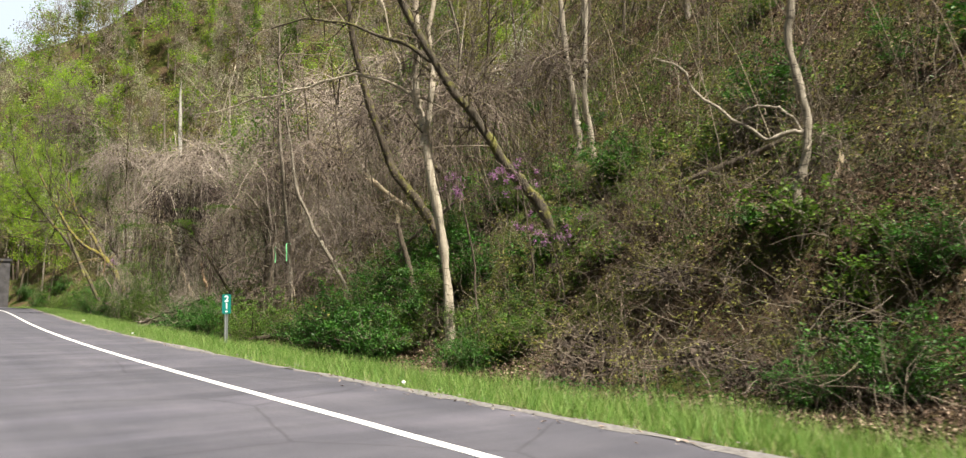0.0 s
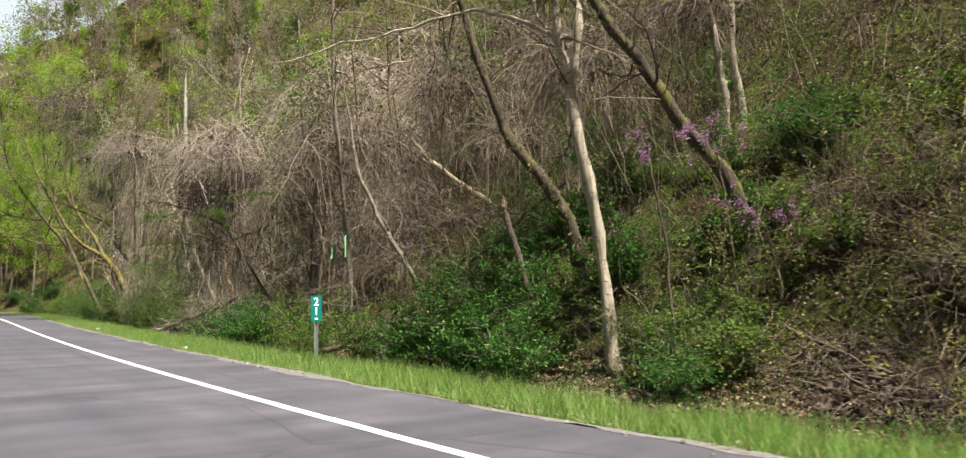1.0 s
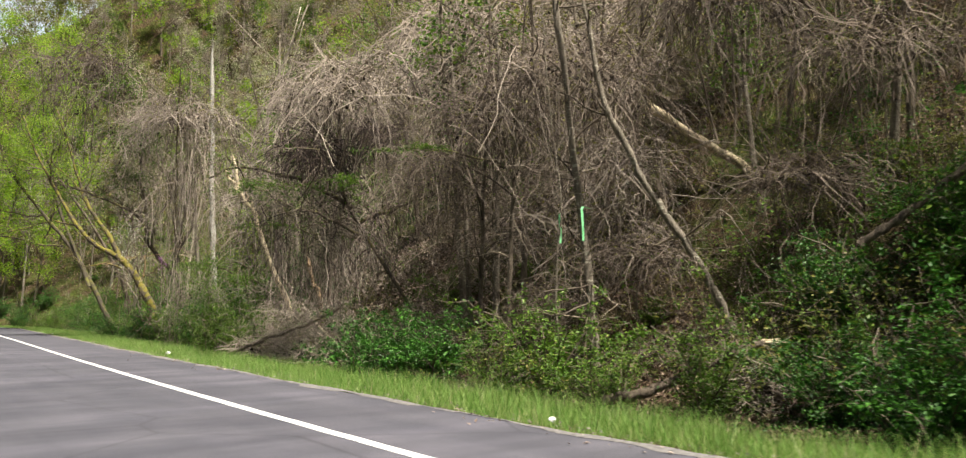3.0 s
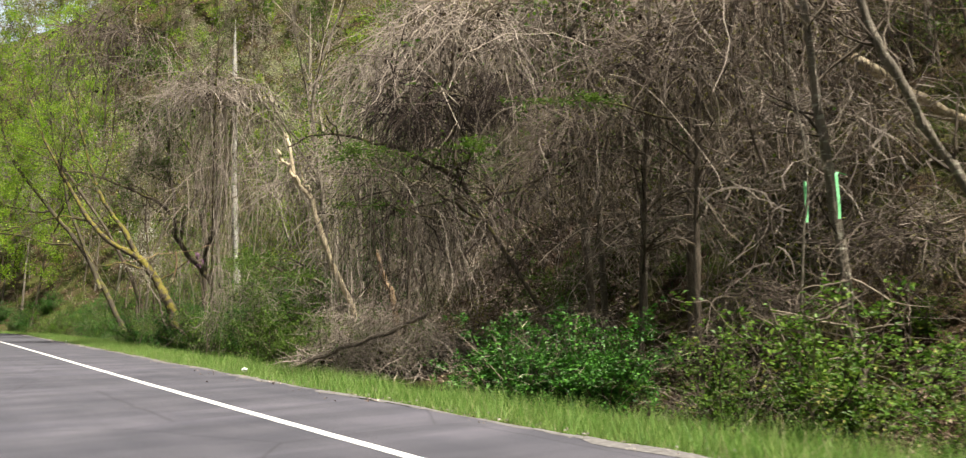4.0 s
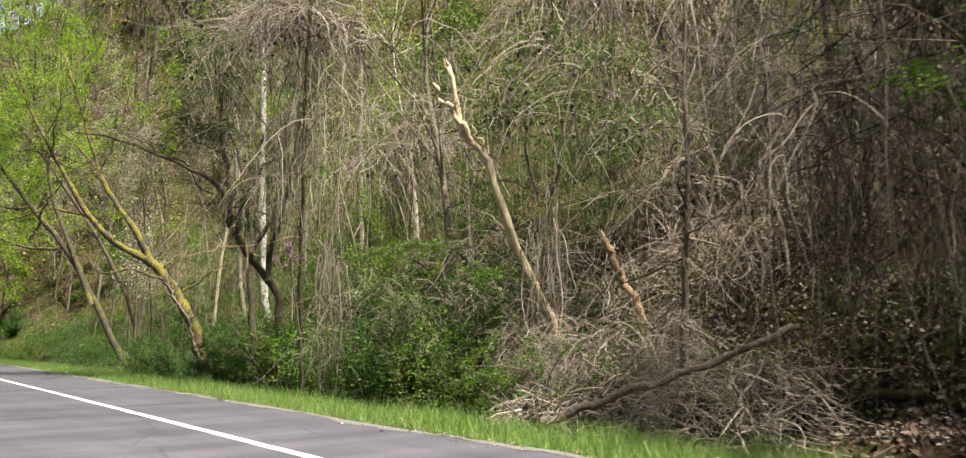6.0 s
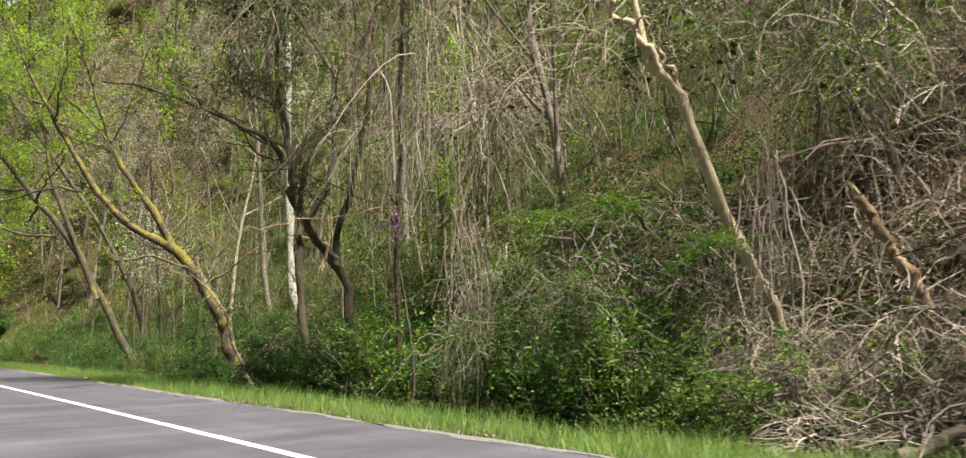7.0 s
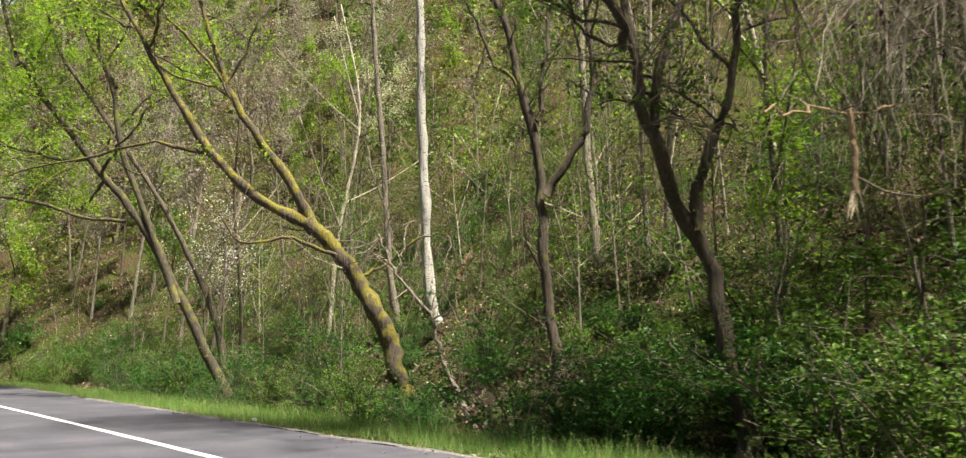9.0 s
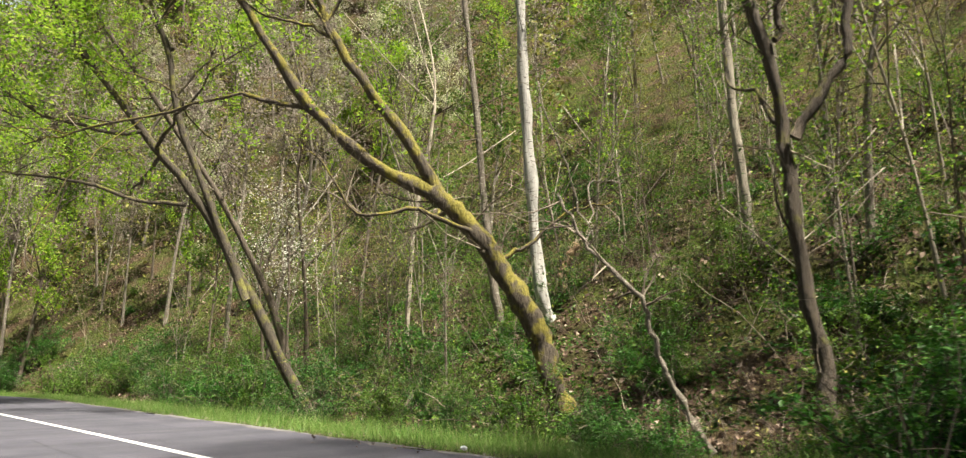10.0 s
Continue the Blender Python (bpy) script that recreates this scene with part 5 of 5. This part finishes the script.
for x, y, s, k in ((15.6, 90.5, 0.5, 1), (16.6, 92.2, 0.6, 1), (15.9, 96.6, 0.6, 1), (17.4, 98.8, 0.75, 1), (16.4, 101.2, 0.7, 1), (18.6, 104.4, 0.8, 1), (17.0, 107.0, 0.8, 1), (19.0, 95.4, 0.8, 1), (18.2, 110.0, 0.9, 1), (17.8, 89.4, 0.55, 1), (16.8, 85.0, 0.5, 0), (17.9, 87.0, 0.55, 0), (15.0, 60.6, 0.8, 0), (15.8, 62.6, 0.95, 1), (18.6, 62.4, 1.2, 0), (18.2, 58.4, 1.2, 1), (19.6, 65.4, 1.2, 0), (20.4, 60.2, 1.3, 1), (14.6, 63.4, 0.7, 0), (16.2, 58.6, 1.0, 1), (17.4, 60.8, 1.1, 0), (17.0, 65.0, 1.0, 1), (13.9, 54.0, 0.8, 0), (12.6, 58.6, 0.8, 1), (15.8, 58.4, 0.9, 0), (16.6, 51.2, 0.5, 1), (17.6, 45.5, 0.8, 0), (13.8, 66.8, 1.0, 0), (12.2, 71.8, 0.9, 1), (18.2, 27.0, 0.8, 0), (20.5, 30.5, 0.8, 1), (16.8, 14.5, 0.6, 0), (18.5, 19.6, 0.7, 1), (20.6, 9.6, 0.6, 1), (15.1, 17.7, 0.45, 0), (15.0, 18.5, 0.5, 1), (14.7, 22.4, 0.5, 0), (15.4, 16.9, 0.5, 0), (22.0, 22.9, 0.8, 0), (17.8, 16.8, 0.55, 0), (24.5, 32.3, 1.0, 1), (20.2, 26.4, 0.9, 1), (17.4, 28.2, 0.6, 0)):
    put(shade_bush[k], x, y, rng.random() * 360, s, used, 0.1)
for i in range(70):
    y, u = rng.uniform(64, 118), 8 + 22 * rng.random() ** 1.1
    if not open_view(edge_x(y) + u, y, 0.5):
        put(young[i % 3], edge_x(y) + u, y, rng.random() * 360, rng.uniform(0.6, 1.15), used, 0.1, rng.normal() * 7)
for i in range(60):
    y, u = rng.uniform(70, 112), 8.5 + 18 * rng.random()
    if i % 2:
        put(brushes[1 + i // 2 % 2], edge_x(y) + u, y, rng.random() * 360, rng.uniform(0.6, 1.1), used, 0.1)
    else:
        put(shade_bush[i // 2 % 2], edge_x(y) + u, y, rng.random() * 360, (0.6, 0.6, 0.4), used, 0.1)
for i in range(16):
    y = rng.uniform(94, 128)
    put(shade_bush[i % 2], edge_x(y) + rng.uniform(4.5, 12), y, rng.random() * 360, rng.uniform(0.7, 1.1), used, 0.1)
# brush all along the foot of the slope
for i in range(22):
    y = rng.uniform(92, 150)
    put((deep + fresh)[i % 4], edge_x(y) + rng.uniform(4.5, 12), y, rng.random() * 360, rng.uniform(0.8, 1.4), used, 0.1)
for i in range(130):
    y = rng.uniform(6, 118)
    u = 5.5 + 16 * rng.random() ** 1.3
    if y < 24:
        u = 8.5 + 13 * rng.random()
    k = rng.choice(3, p=(0.45, 0.35, 0.2)) if y < 66 else rng.choice(3, p=(0.2, 0.35, 0.45))
    if open_view(edge_x(y) + u, y):
        continue
    put(brushes[k], edge_x(y) + u, y, rng.random() * 360, rng.uniform(0.6, 1.25), used, 0.1)
for i in range(120):
    y = rng.uniform(5, 32)
    u = rng.uniform(7.2, 15)
    if i % 3 == 2 and (y > 16 or i % 2):
        put(low[i % 2], edge_x(y) + u, y, rng.random() * 360, rng.uniform(0.7, 1.3), used, 0.05)
    else:
        put(brushes[1 + i % 2 if y > 16 else i % 2], edge_x(y) + u, y, rng.random() * 360, rng.uniform(0.6, 1.2), used, 0.1, rng.uniform(-15, 15))
for i in range(16):
    y = rng.uniform(17, 30)
    put(fresh[i % 2], edge_x(y) + rng.uniform(7.5, 15), y, rng.random() * 360, rng.uniform(0.5, 0.8), used, 0.1)
for x, y, s in ((15.0, 17.3, 0.8), (15.2, 18.3, 0.8), (14.4, 22.8, 0.8), (14.6, 8.8, 0.7), (14.9, 9.6, 0.6), (15.2, 10.6, 0.8), (15.3, 12.0, 0.9), (15.4, 13.8, 0.9), (14.9, 7.4, 0.8), (15.7, 6.4, 0.8), (14.2, 15.2, 0.8), (16.4, 12.6, 0.9), (16.2, 15.6, 1.0)):
    put(brushes[1], x, y, rng.random() * 360, s, used, 0.1)
for i in range(34):
    y, u = rng.uniform(20, 40), rng.uniform(12, 26)
    if not open_view(edge_x(y) + u, y, 0.6):
        put(brushes[i % 3 % 2], edge_x(y) + u, y, rng.random() * 360, rng.uniform(0.9, 1.5), used, 0.1)
# woods
for i in range(24):
    y, u = rng.uniform(19, 40), rng.uniform(13, 30)
    if not open_view(edge_x(y) + u, y, 0.7):
        put(woods[(0, 1, 1, 3)[i % 4]], edge_x(y) + u, y, rng.random() * 360, rng.uniform(0.7, 1.1), used, 0.1, rng.normal() * 5)
count = 0
for i in range(900):
    y, u = rng.uniform(4, 200), 10 + 52 * rng.random() ** 1.15
    if (y < 30 and u < 17) or (y < 16 and u < 22) or (75 < y < 95 and u < 13) or count >= 165 or open_view(edge_x(y) + u, y, 1.0):
        continue
    if u > 30 or y > 112:
        p = (0.65, 0.17, 0.18) if y < 70 else (0.6, 0.2, 0.2)
        put(far_woods[rng.choice(3, p=p)], edge_x(y) + u, y, rng.random() * 360, rng.uniform(0.8, 1.35), used, 0.1, rng.normal() * 4)
    else:
        p = (0.36, 0.40, 0.06, 0.08, 0.06, 0.04) if y < 60 else (0.28, 0.26, 0.12, 0.13, 0.16, 0.05)
        put(woods[rng.choice(6, p=p)], edge_x(y) + u, y, rng.random() * 360, rng.uniform(0.75, 1.3), used, 0.1, rng.normal() * 4)
    count += 1
# bright young trees round the far bend
for x, y, s in ((17.0, 137, 1.5), (14, 146, 1.5), (18, 155, 1.5)):
    put(woods[2], x, y, 90 + rng.uniform(-40, 40), s, used, 0.1, rng.uniform(4, 16))
for i in range(34):
    y = rng.uniform(88, 240)
    put(far_woods[rng.choice(3, p=(0.55, 0.25, 0.2))], edge_x(y) + rng.uniform(60, 88), y, rng.random() * 360, rng.uniform(1.1, 1.6), used, 0.2)
for i in range(34):
    y = rng.uniform(135, 235)
    put(far_woods[rng.choice(3, p=(0.4, 0.4, 0.2))], edge_x(y) + rng.uniform(10, 75), y, rng.random() * 360, rng.uniform(1.1, 1.7), used, 0.2)
for i in range(150):
    y = rng.uniform(118, 235)
    x = y * math.tan(radians(rng.uniform(2, 22)))
    if x > edge_x(y) + 12:
        put(far_woods[rng.choice(4, p=(0.28, 0.32, 0.1, 0.3))], x, y, rng.random() * 360, rng.uniform(0.75, 1.25), used, 0.2, rng.normal() * 4)
# unseen trees added on the other side of the road to cast shade
for i in range(30):
    put(woods[int(rng.choice((0, 1, 1, 3)))], rng.uniform(-15, -9), -4 + 5.2 * i + rng.normal() * 2, rng.random() * 360, rng.uniform(1.3, 1.8), used, 0.1)


for x, y, s in ((20.5, 104, 1.3), (24.5, 30.5, 0.9), (19.6, 100, 1.2)):
    put(woods[5], x, y, rng.random() * 360, s, used, 0.1)
for k, ob in enumerate(woods + far_woods + brushes + low + fresh + deep + shade_bush + mounds + young):
    if ob.name not in used:
        put(ob, 34 + 2 * k, 120, 0, 1.0, used, 0.1)

# ---- what nobody could count: saplings, ground cover, grass, leaf litter ----
def sapling_stand(count, y0, y1, u0, u1, h0, h1):
    y, u = y0 + (y1 - y0) * rng.random(count), u0 + (u1 - u0) * rng.random(count) ** 1.1
    x = edge_x(y) + u
    free = np.array([not open_view(i, j, 0.5) for i, j in zip(x, y)])
    x, y, count = x[free], y[free], int(free.sum())
    h = h0 + (h1 - h0) * rng.random(count) ** 2
    p = sprays(np.stack([x, y, ground_z(x, y) - 0.1], 1), rng.normal(size=(count, 3)) * 0.25 + [0, 0, 1], h, 5, 0.0, 0.22)
    r = 0.005 + 0.003 * h * (0.5 + 0.6 * rng.random(count))
    return p, tubes(p, r[:, None] * np.linspace(1, 0.3, 5), 3)


def stand_leaves(p, share, per, size, spread):
    i = np.repeat(np.flatnonzero(rng.random(len(p)) < share), per)
    j = rng.integers(1, 5, len(i))
    c = p[i, j] + rng.normal(size=(len(i), 3)) * np.array([1, 1, 0.7]) * spread * (1 + 0.5 * rng.random((len(i), 1)))
    return leaves(c, size, 0.55, 0.65)


for y0, y1, u0, u1, n, share in ((4, 40, 12, 42, 2600, (0.5, 0.25, 0.0)), (40, 75, 14, 45, 900, (0.5, 0.4, 0.25)), (70, 200, 11, 55, 4200, (0.18, 0.22, 0.06))):
    p, shape = sapling_stand(n, y0, y1, u0, u1, 1.2, 6.0)
    single("saplings", shape, TWIG, "thin bare saplings crowding the slope", "saplings", kind="stuff")
    for mat, sh, nm in ((LEAF_OLIVE, share[0], "olive budding leaves"), (LEAF_MID, share[1], "fresh green leaves"), (LEAF_LIME, share[2], "bright yellow-green leaves")):
        if sh:
            single("sapling_leaves", stand_leaves(p, sh, 20, 0.09 if y1 < 80 else 0.115, 0.4), mat, nm + " on the saplings of the slope", "leaves", kind="stuff")


def crowns(count, per, y0, y1, u0, u1, size, z0, z1):
    y, u = y0 + (y1 - y0) * rng.random(count), u0 + (u1 - u0) * rng.random(count)
    x = edge_x(y) + u
    c = np.stack([x, y, ground_z(x, y) + z0 + (z1 - z0) * rng.random(count)], 1)
    knots = np.repeat(c, 7, 0) + rng.normal(size=(count * 7, 3)) * [1.7, 1.7, 1.3]
    return leaves(np.repeat(knots, per // 7, 0) + rng.normal(size=(count * 7 * (per // 7), 3)) * 0.75, size, 0.45, 0.7)


for mat, n, u0, u1, label in ((LEAF_LIME, 50, 34, 110, "bright yellow-green"), (LEAF_MID, 70, 20, 110, "fresh green"), (LEAF_OLIVE, 190, 14, 120, "olive budding"), (BUDS, 400, 14, 120, "bare greyish-tan")):
    single("far_canopy", crowns(n, 210, 128 if mat == BUDS else 92, 240, u0, u1, 0.33, 3, 15), mat, label + " tree crowns on the far slope", "tree crowns", kind="stuff")
for mat, n, label in ((LEAF_LIME, 40, "yellow-green"), (LEAF_OLIVE, 50, "olive"), (BUDS, 90, "greyish-tan")):
    single("ridge_canopy", crowns(n, 280, 90, 250, 58, 100, 0.4, 4, 17), mat, label + " budding tree crowns along the ridge", "tree crowns", kind="stuff")
single("high_canopy", crowns(70, 280, 20, 100, 24, 60, 0.17, 4, 12), LEAF_OLIVE, "olive budding tree crowns high on the slope", "tree crowns", kind="stuff")


def ground_cover(count, y0, y1, u0, u1, size, seed, level):
    y, u = y0 + (y1 - y0) * rng.random(count), u0 + (u1 - u0) * rng.random(count)
    x = edge_x(y) + u
    keep = lumps(x, y, 4.0, seed) + 0.6 * lumps(x, y, 1.3, seed + 1) > level
    x, y = x[keep], y[keep]
    return leaves(np.stack([x, y, ground_z(x, y) + 0.03 + 0.16 * rng.random(len(x)) ** 2], 1), size, 0.6, 0.6)


single("ground_ivy", ground_cover(120000, 3, 60, 4.0, 24, 0.06, 61, 0.3), LEAF_DEEP, "patches of low green creeping plants on the slope", "ground cover", kind="stuff")
single("ground_ivy", ground_cover(130000, 56, 160, 4.0, 34, 0.10, 61, -0.1), LEAF_DEEP, "patches of low green plants under the trees", "ground cover", kind="stuff")


def blades(count, y0, y1, u0, u1, h0, h1, lean=0.4):
    y = y0 + (y1 - y0) * rng.random(count)
    u = u0 + (u1 - u0) * rng.random(count) ** 0.85
    thin = lumps(edge_x(y) + u, y, 0.7, 23) + lumps(edge_x(y) + u, y, 2.5, 24) > -0.75 - 0.8 * rng.random(count)
    y, u = y[thin], u[thin]
    count = len(y)
    x = edge_x(y) + u + 0.12 * lumps(y, y * 0, 1.3, 21)
    h = (h0 + (h1 - h0) * rng.random(count) ** 1.8) * (0.8 + 0.45 * lumps(x, y, 0.8, 31)) * np.clip(0.4 + u / 1.5, 0.35, 1.1)
    b = np.stack([x, y, ground_z(x, y) - 0.02], 1)
    a = rng.random(count) * 6.283
    side = np.stack([np.cos(a), np.sin(a), 0 * a], 1) * (0.002 + 0.0035 * rng.random(count))[:, None]
    bend = rng.normal(size=(count, 3)) * [1, 1, 0] * (lean * h)[:, None]
    tip = b + bend + np.stack([0 * h, 0 * h, h], 1)
    v = np.stack([b - side, b + side, tip + side * 0.2, tip - side * 0.2], 1).reshape(-1, 3)
    return v, np.arange(4 * count).reshape(-1, 4)


single("roadside_grass", blades(150000, 0, 55, 0.08, 3.3, 0.08, 0.42), GRASS, "strip of tall fresh green grass along the road", "grass", kind="stuff")
single("roadside_grass", blades(80000, 55, 125, 0.08, 3.3, 0.08, 0.40), GRASS, "strip of tall fresh green grass along the road", "grass", kind="stuff")


def litter(count, y0, y1, u0, u1, size):
    y, u = y0 + (y1 - y0) * rng.random(count), u0 + (u1 - u0) * rng.random(count)
    x = edge_x(y) + u
    keep = lumps(x, y, 3.5, 41) + 0.6 * lumps(x, y, 1.2, 42) > -0.45
    x, y = x[keep], y[keep]
    return leaves(np.stack([x, y, ground_z(x, y) + 0.02 + 0.05 * rng.random(len(x))], 1), size, 0.45, 0.7)


single("leaf_litter", litter(150000, 2, 34, 5.0, 25, 0.075), LITTER, "thick brown fallen leaves on the slope", "leaves", kind="stuff")
single("leaf_litter", litter(70000, 34, 150, 7, 34, 0.18), LITTER, "brown fallen leaves under the vines and trees", "leaves", kind="stuff")

# paler copy of the litter: the sunlight on this slope is in its colour
single("leaf_litter", litter(22000, 43, 58, 8, 18, 0.11), LITTER_PALE, "fallen leaves on the open slope between hanging vines, sunlight in their pale colour", "leaves", kind="stuff")

n = 700
dy = rng.uniform(4, 110, n)
dx = edge_x(dy) - np.abs(rng.normal(size=n)) * 0.3 + 0.12
keep = lumps(dx * 0, dy, 3.0, 77) > -0.1
single("road_debris", leaves(np.stack([dx, dy, 0.012 + 0.01 * rng.random(n)], 1)[keep], 0.055, 0.9, 0.6), LITTER_PALE, "dry leaf scraps blown along the asphalt's edge", "leaves", kind="stuff")

# ---- the mile marker ----
SIGN = (7.9, 24.07)
sign = thing("mile_marker", (SIGN[0], SIGN[1], -0.34), "green mile marker with white numerals on a steel post", "road sign")
sign.rotation_euler = (0, radians(-1.0), radians(-9))


def extruded(profile, z0, z1):
    p = np.array(profile, float)
    k = len(p)
    v = np.concatenate([np.column_stack([p, np.full(k, z0)]), np.column_stack([p, np.full(k, z1)])])
    i = np.arange(k)
    return v, np.stack([i, (i + 1) % k, k + (i + 1) % k, k + i], -1)


part("post", extruded([(-0.05, 0.012), (-0.03, 0.012), (-0.018, 0.045), (0.018, 0.045), (0.03, 0.012), (0.05, 0.012), (0.05, 0.016), (0.033, 0.016), (0.02, 0.05), (-0.02, 0.05), (-0.033, 0.016), (-0.05, 0.016)], -0.3, 1.61), STEEL, sign, "ribbed grey steel post")


def panel(w, h, y, d, z, r=0.03):
    c = []
    for cx, cz, a0 in ((w / 2 - r, h / 2 - r, 0), (-w / 2 + r, h / 2 - r, 90), (-w / 2 + r, -h / 2 + r, 180), (w / 2 - r, -h / 2 + r, 270)):
        c += [(cx + r * math.cos(radians(a0 + k * 30)), cz + r * math.sin(radians(a0 + k * 30))) for k in range(4)]
    bm = bmesh.new()
    vs = [bm.verts.new((x, y, z + q)) for x, q in c]
    face = bm.faces.new(vs)
    ext = bmesh.ops.extrude_face_region(bm, geom=[face])
    bmesh.ops.translate(bm, verts=[g for g in ext["geom"] if isinstance(g, bmesh.types.BMVert)], vec=(0, d, 0))
    bmesh.ops.recalc_face_normals(bm, faces=bm.faces)
    return bm


def bm_part(name, bm, mat, parent, label=""):
    me = bpy.data.meshes.new(name)
    bm.to_mesh(me)
    bm.free()
    me.materials.append(mat)
    ob = new(name, me)
    ob.parent = parent
    return tagged(ob, label)


face = bm_part("panel", panel(0.254, 0.60, 0.004, 0.006, 1.37), SIGN_GREEN, sign, "green reflective panel")
for text, z in (("2", 1.445), ("1", 1.225)):
    cu = bpy.data.curves.new("numeral", "FONT")
    cu.body, cu.size, cu.align_x, cu.extrude, cu.offset = text, 0.26, "CENTER", 0.001, 0.006
    tmp = new("numeral_source", cu)
    me = bpy.data.meshes.new_from_object(tmp)
    bpy.data.objects.remove(tmp)
    me.materials.append(SIGN_WHITE)
    ob = new("numeral", me)
    ob.parent = face
    ob.matrix_basis = pose(0, 0.002, z, 90, 0, 0)
    tagged(ob, "white numeral")
bm_part("bar", panel(0.075, 0.045, 0.001, 0.002, 1.135, 0.01), SIGN_WHITE, face, "small pale bar below the numerals")

# ---- green tape on two stems, litter ----
def strip(pts, w, side):
    c = spline(pts, 10)
    s = np.array(side) * w / 2
    t = np.array([0.0, 0.0, 0.0]) + np.cross(side, (0, 0, 1)) * 0.003
    v = np.concatenate([c - s, c + s, c + s + t, c - s + t])
    i = np.arange(9)
    q = lambda a, b: np.stack([a * 10 + i, b * 10 + i, b * 10 + i + 1, a * 10 + i + 1], -1)
    return v, np.concatenate([q(0, 1), q(1, 2), q(2, 3), q(3, 0)])


for pts in ([(13.83, 35.42, 3.70), (13.80, 35.40, 3.5), (13.84, 35.41, 3.2), (13.82, 35.41, 2.92)], [(14.42, 34.93, 3.80), (14.22, 35.0, 3.84), (14.21, 35.0, 3.6), (14.22, 34.99, 3.3), (14.23, 35.0, 2.98)]):
    single("marker_tape", strip(pts, 0.055, (0.76, -0.64, 0)), TAPE, "neon green flagging tape hanging from a thin trunk", "tape", "flagging tapes")
z0 = float(ground_z(13.9, 35.5))
hero("sapling", "thin bare sapling holding a strip of tape", [(13.95, 35.5, z0 - 0.1), (13.86, 35.5, 2.0), (13.84, 35.47, 3.8), (13.7, 35.6, 6)], 0.03, 0.015, BARK_GREY, (), 10, 50, 0.9)


def crumple(centre, size, n=7):
    a, b = np.meshgrid(np.linspace(0, 6.283, 11)[:-1], np.linspace(0.1, 3.04, n))
    r = size * (0.7 + 0.5 * rng.random(a.shape))
    v = np.stack([r * np.cos(a) * np.sin(b), r * np.sin(a) * np.sin(b), r * np.cos(b) * 0.7], -1)
    i = np.arange(n * 10).reshape(n, 10)
    j = np.roll(i, -1, 1)
    return v.reshape(-1, 3) + centre, np.stack([i[:-1], j[:-1], j[1:], i[1:]], -1).reshape(-1, 4)


single("plastic_bag", crumple((0, 0, 0), 0.075), PLASTIC, "crumpled white plastic bag lying in the grass", "litter", base=(7.39, 45.68, 0.04))
for x, y, s in ((5.9, 9.2, 0.035), (6.3, 27.5, 0.04), (9.5, 76.5, 0.05)):
    single("paper_scrap", crumple((0, 0, 0), s, 5), PLASTIC, "scrap of white paper beside the road", "litter", "paper scraps", base=(float(edge_x(y)) + 0.25, y, 0.05))

# redbud sprays
for x, y, z, s in ((14.24, 17.44, 4.7, 0.9), (12.4, 17.74, 4.23, 0.55), (14.6, 16.6, 2.9, 0.9), (11.95, 62.75, 3.75, 0.38)):
    g = float(ground_z(x + 0.5, y))
    hero("redbud", "small redbud with purple-pink blossoms on bare branches", [(x + 0.6, y, g - 0.1), (x + 0.4, y, (g + z) / 2), (x, y + 0.1, z), (x - 0.6 * s, y + 0.5 * s, z + 0.3 * s)], 0.04, 0.012, BARK_BROWN, [([(x + 0.1, y, z - 0.1), (x + 0.3 * s, y - 0.7 * s, z + 0.1)], 0.015, 0.006)], 16, 60, 0.8 * s, 0.05, leaf=BLOSSOM_PINK, n_leaf=int(420 * s), leaf_size=0.06, spread=0.06, lo=0.6)

# far end of the road
wall = thing("retaining_wall", (0, 0, 0), "stained concrete wall at the far bend, shadow put into its dark colour", "wall", kind="structure")


def box(x0, x1, y0, y1, z0, z1):
    v = np.array([(x, y, z) for z in (z0, z1) for y in (y0, y1) for x in (x0, x1)], float)
    return v, np.array([(0, 1, 3, 2), (4, 6, 7, 5), (0, 4, 5, 1), (2, 3, 7, 6), (0, 2, 6, 4), (1, 5, 7, 3)])


part("wall", box(9.4, 11.2, 130, 148, -0.5, 6.6), CONCRETE, wall)
part("coping", box(9.25, 11.35, 129.85, 148.1, 6.6, 6.95), CONCRETE, wall)
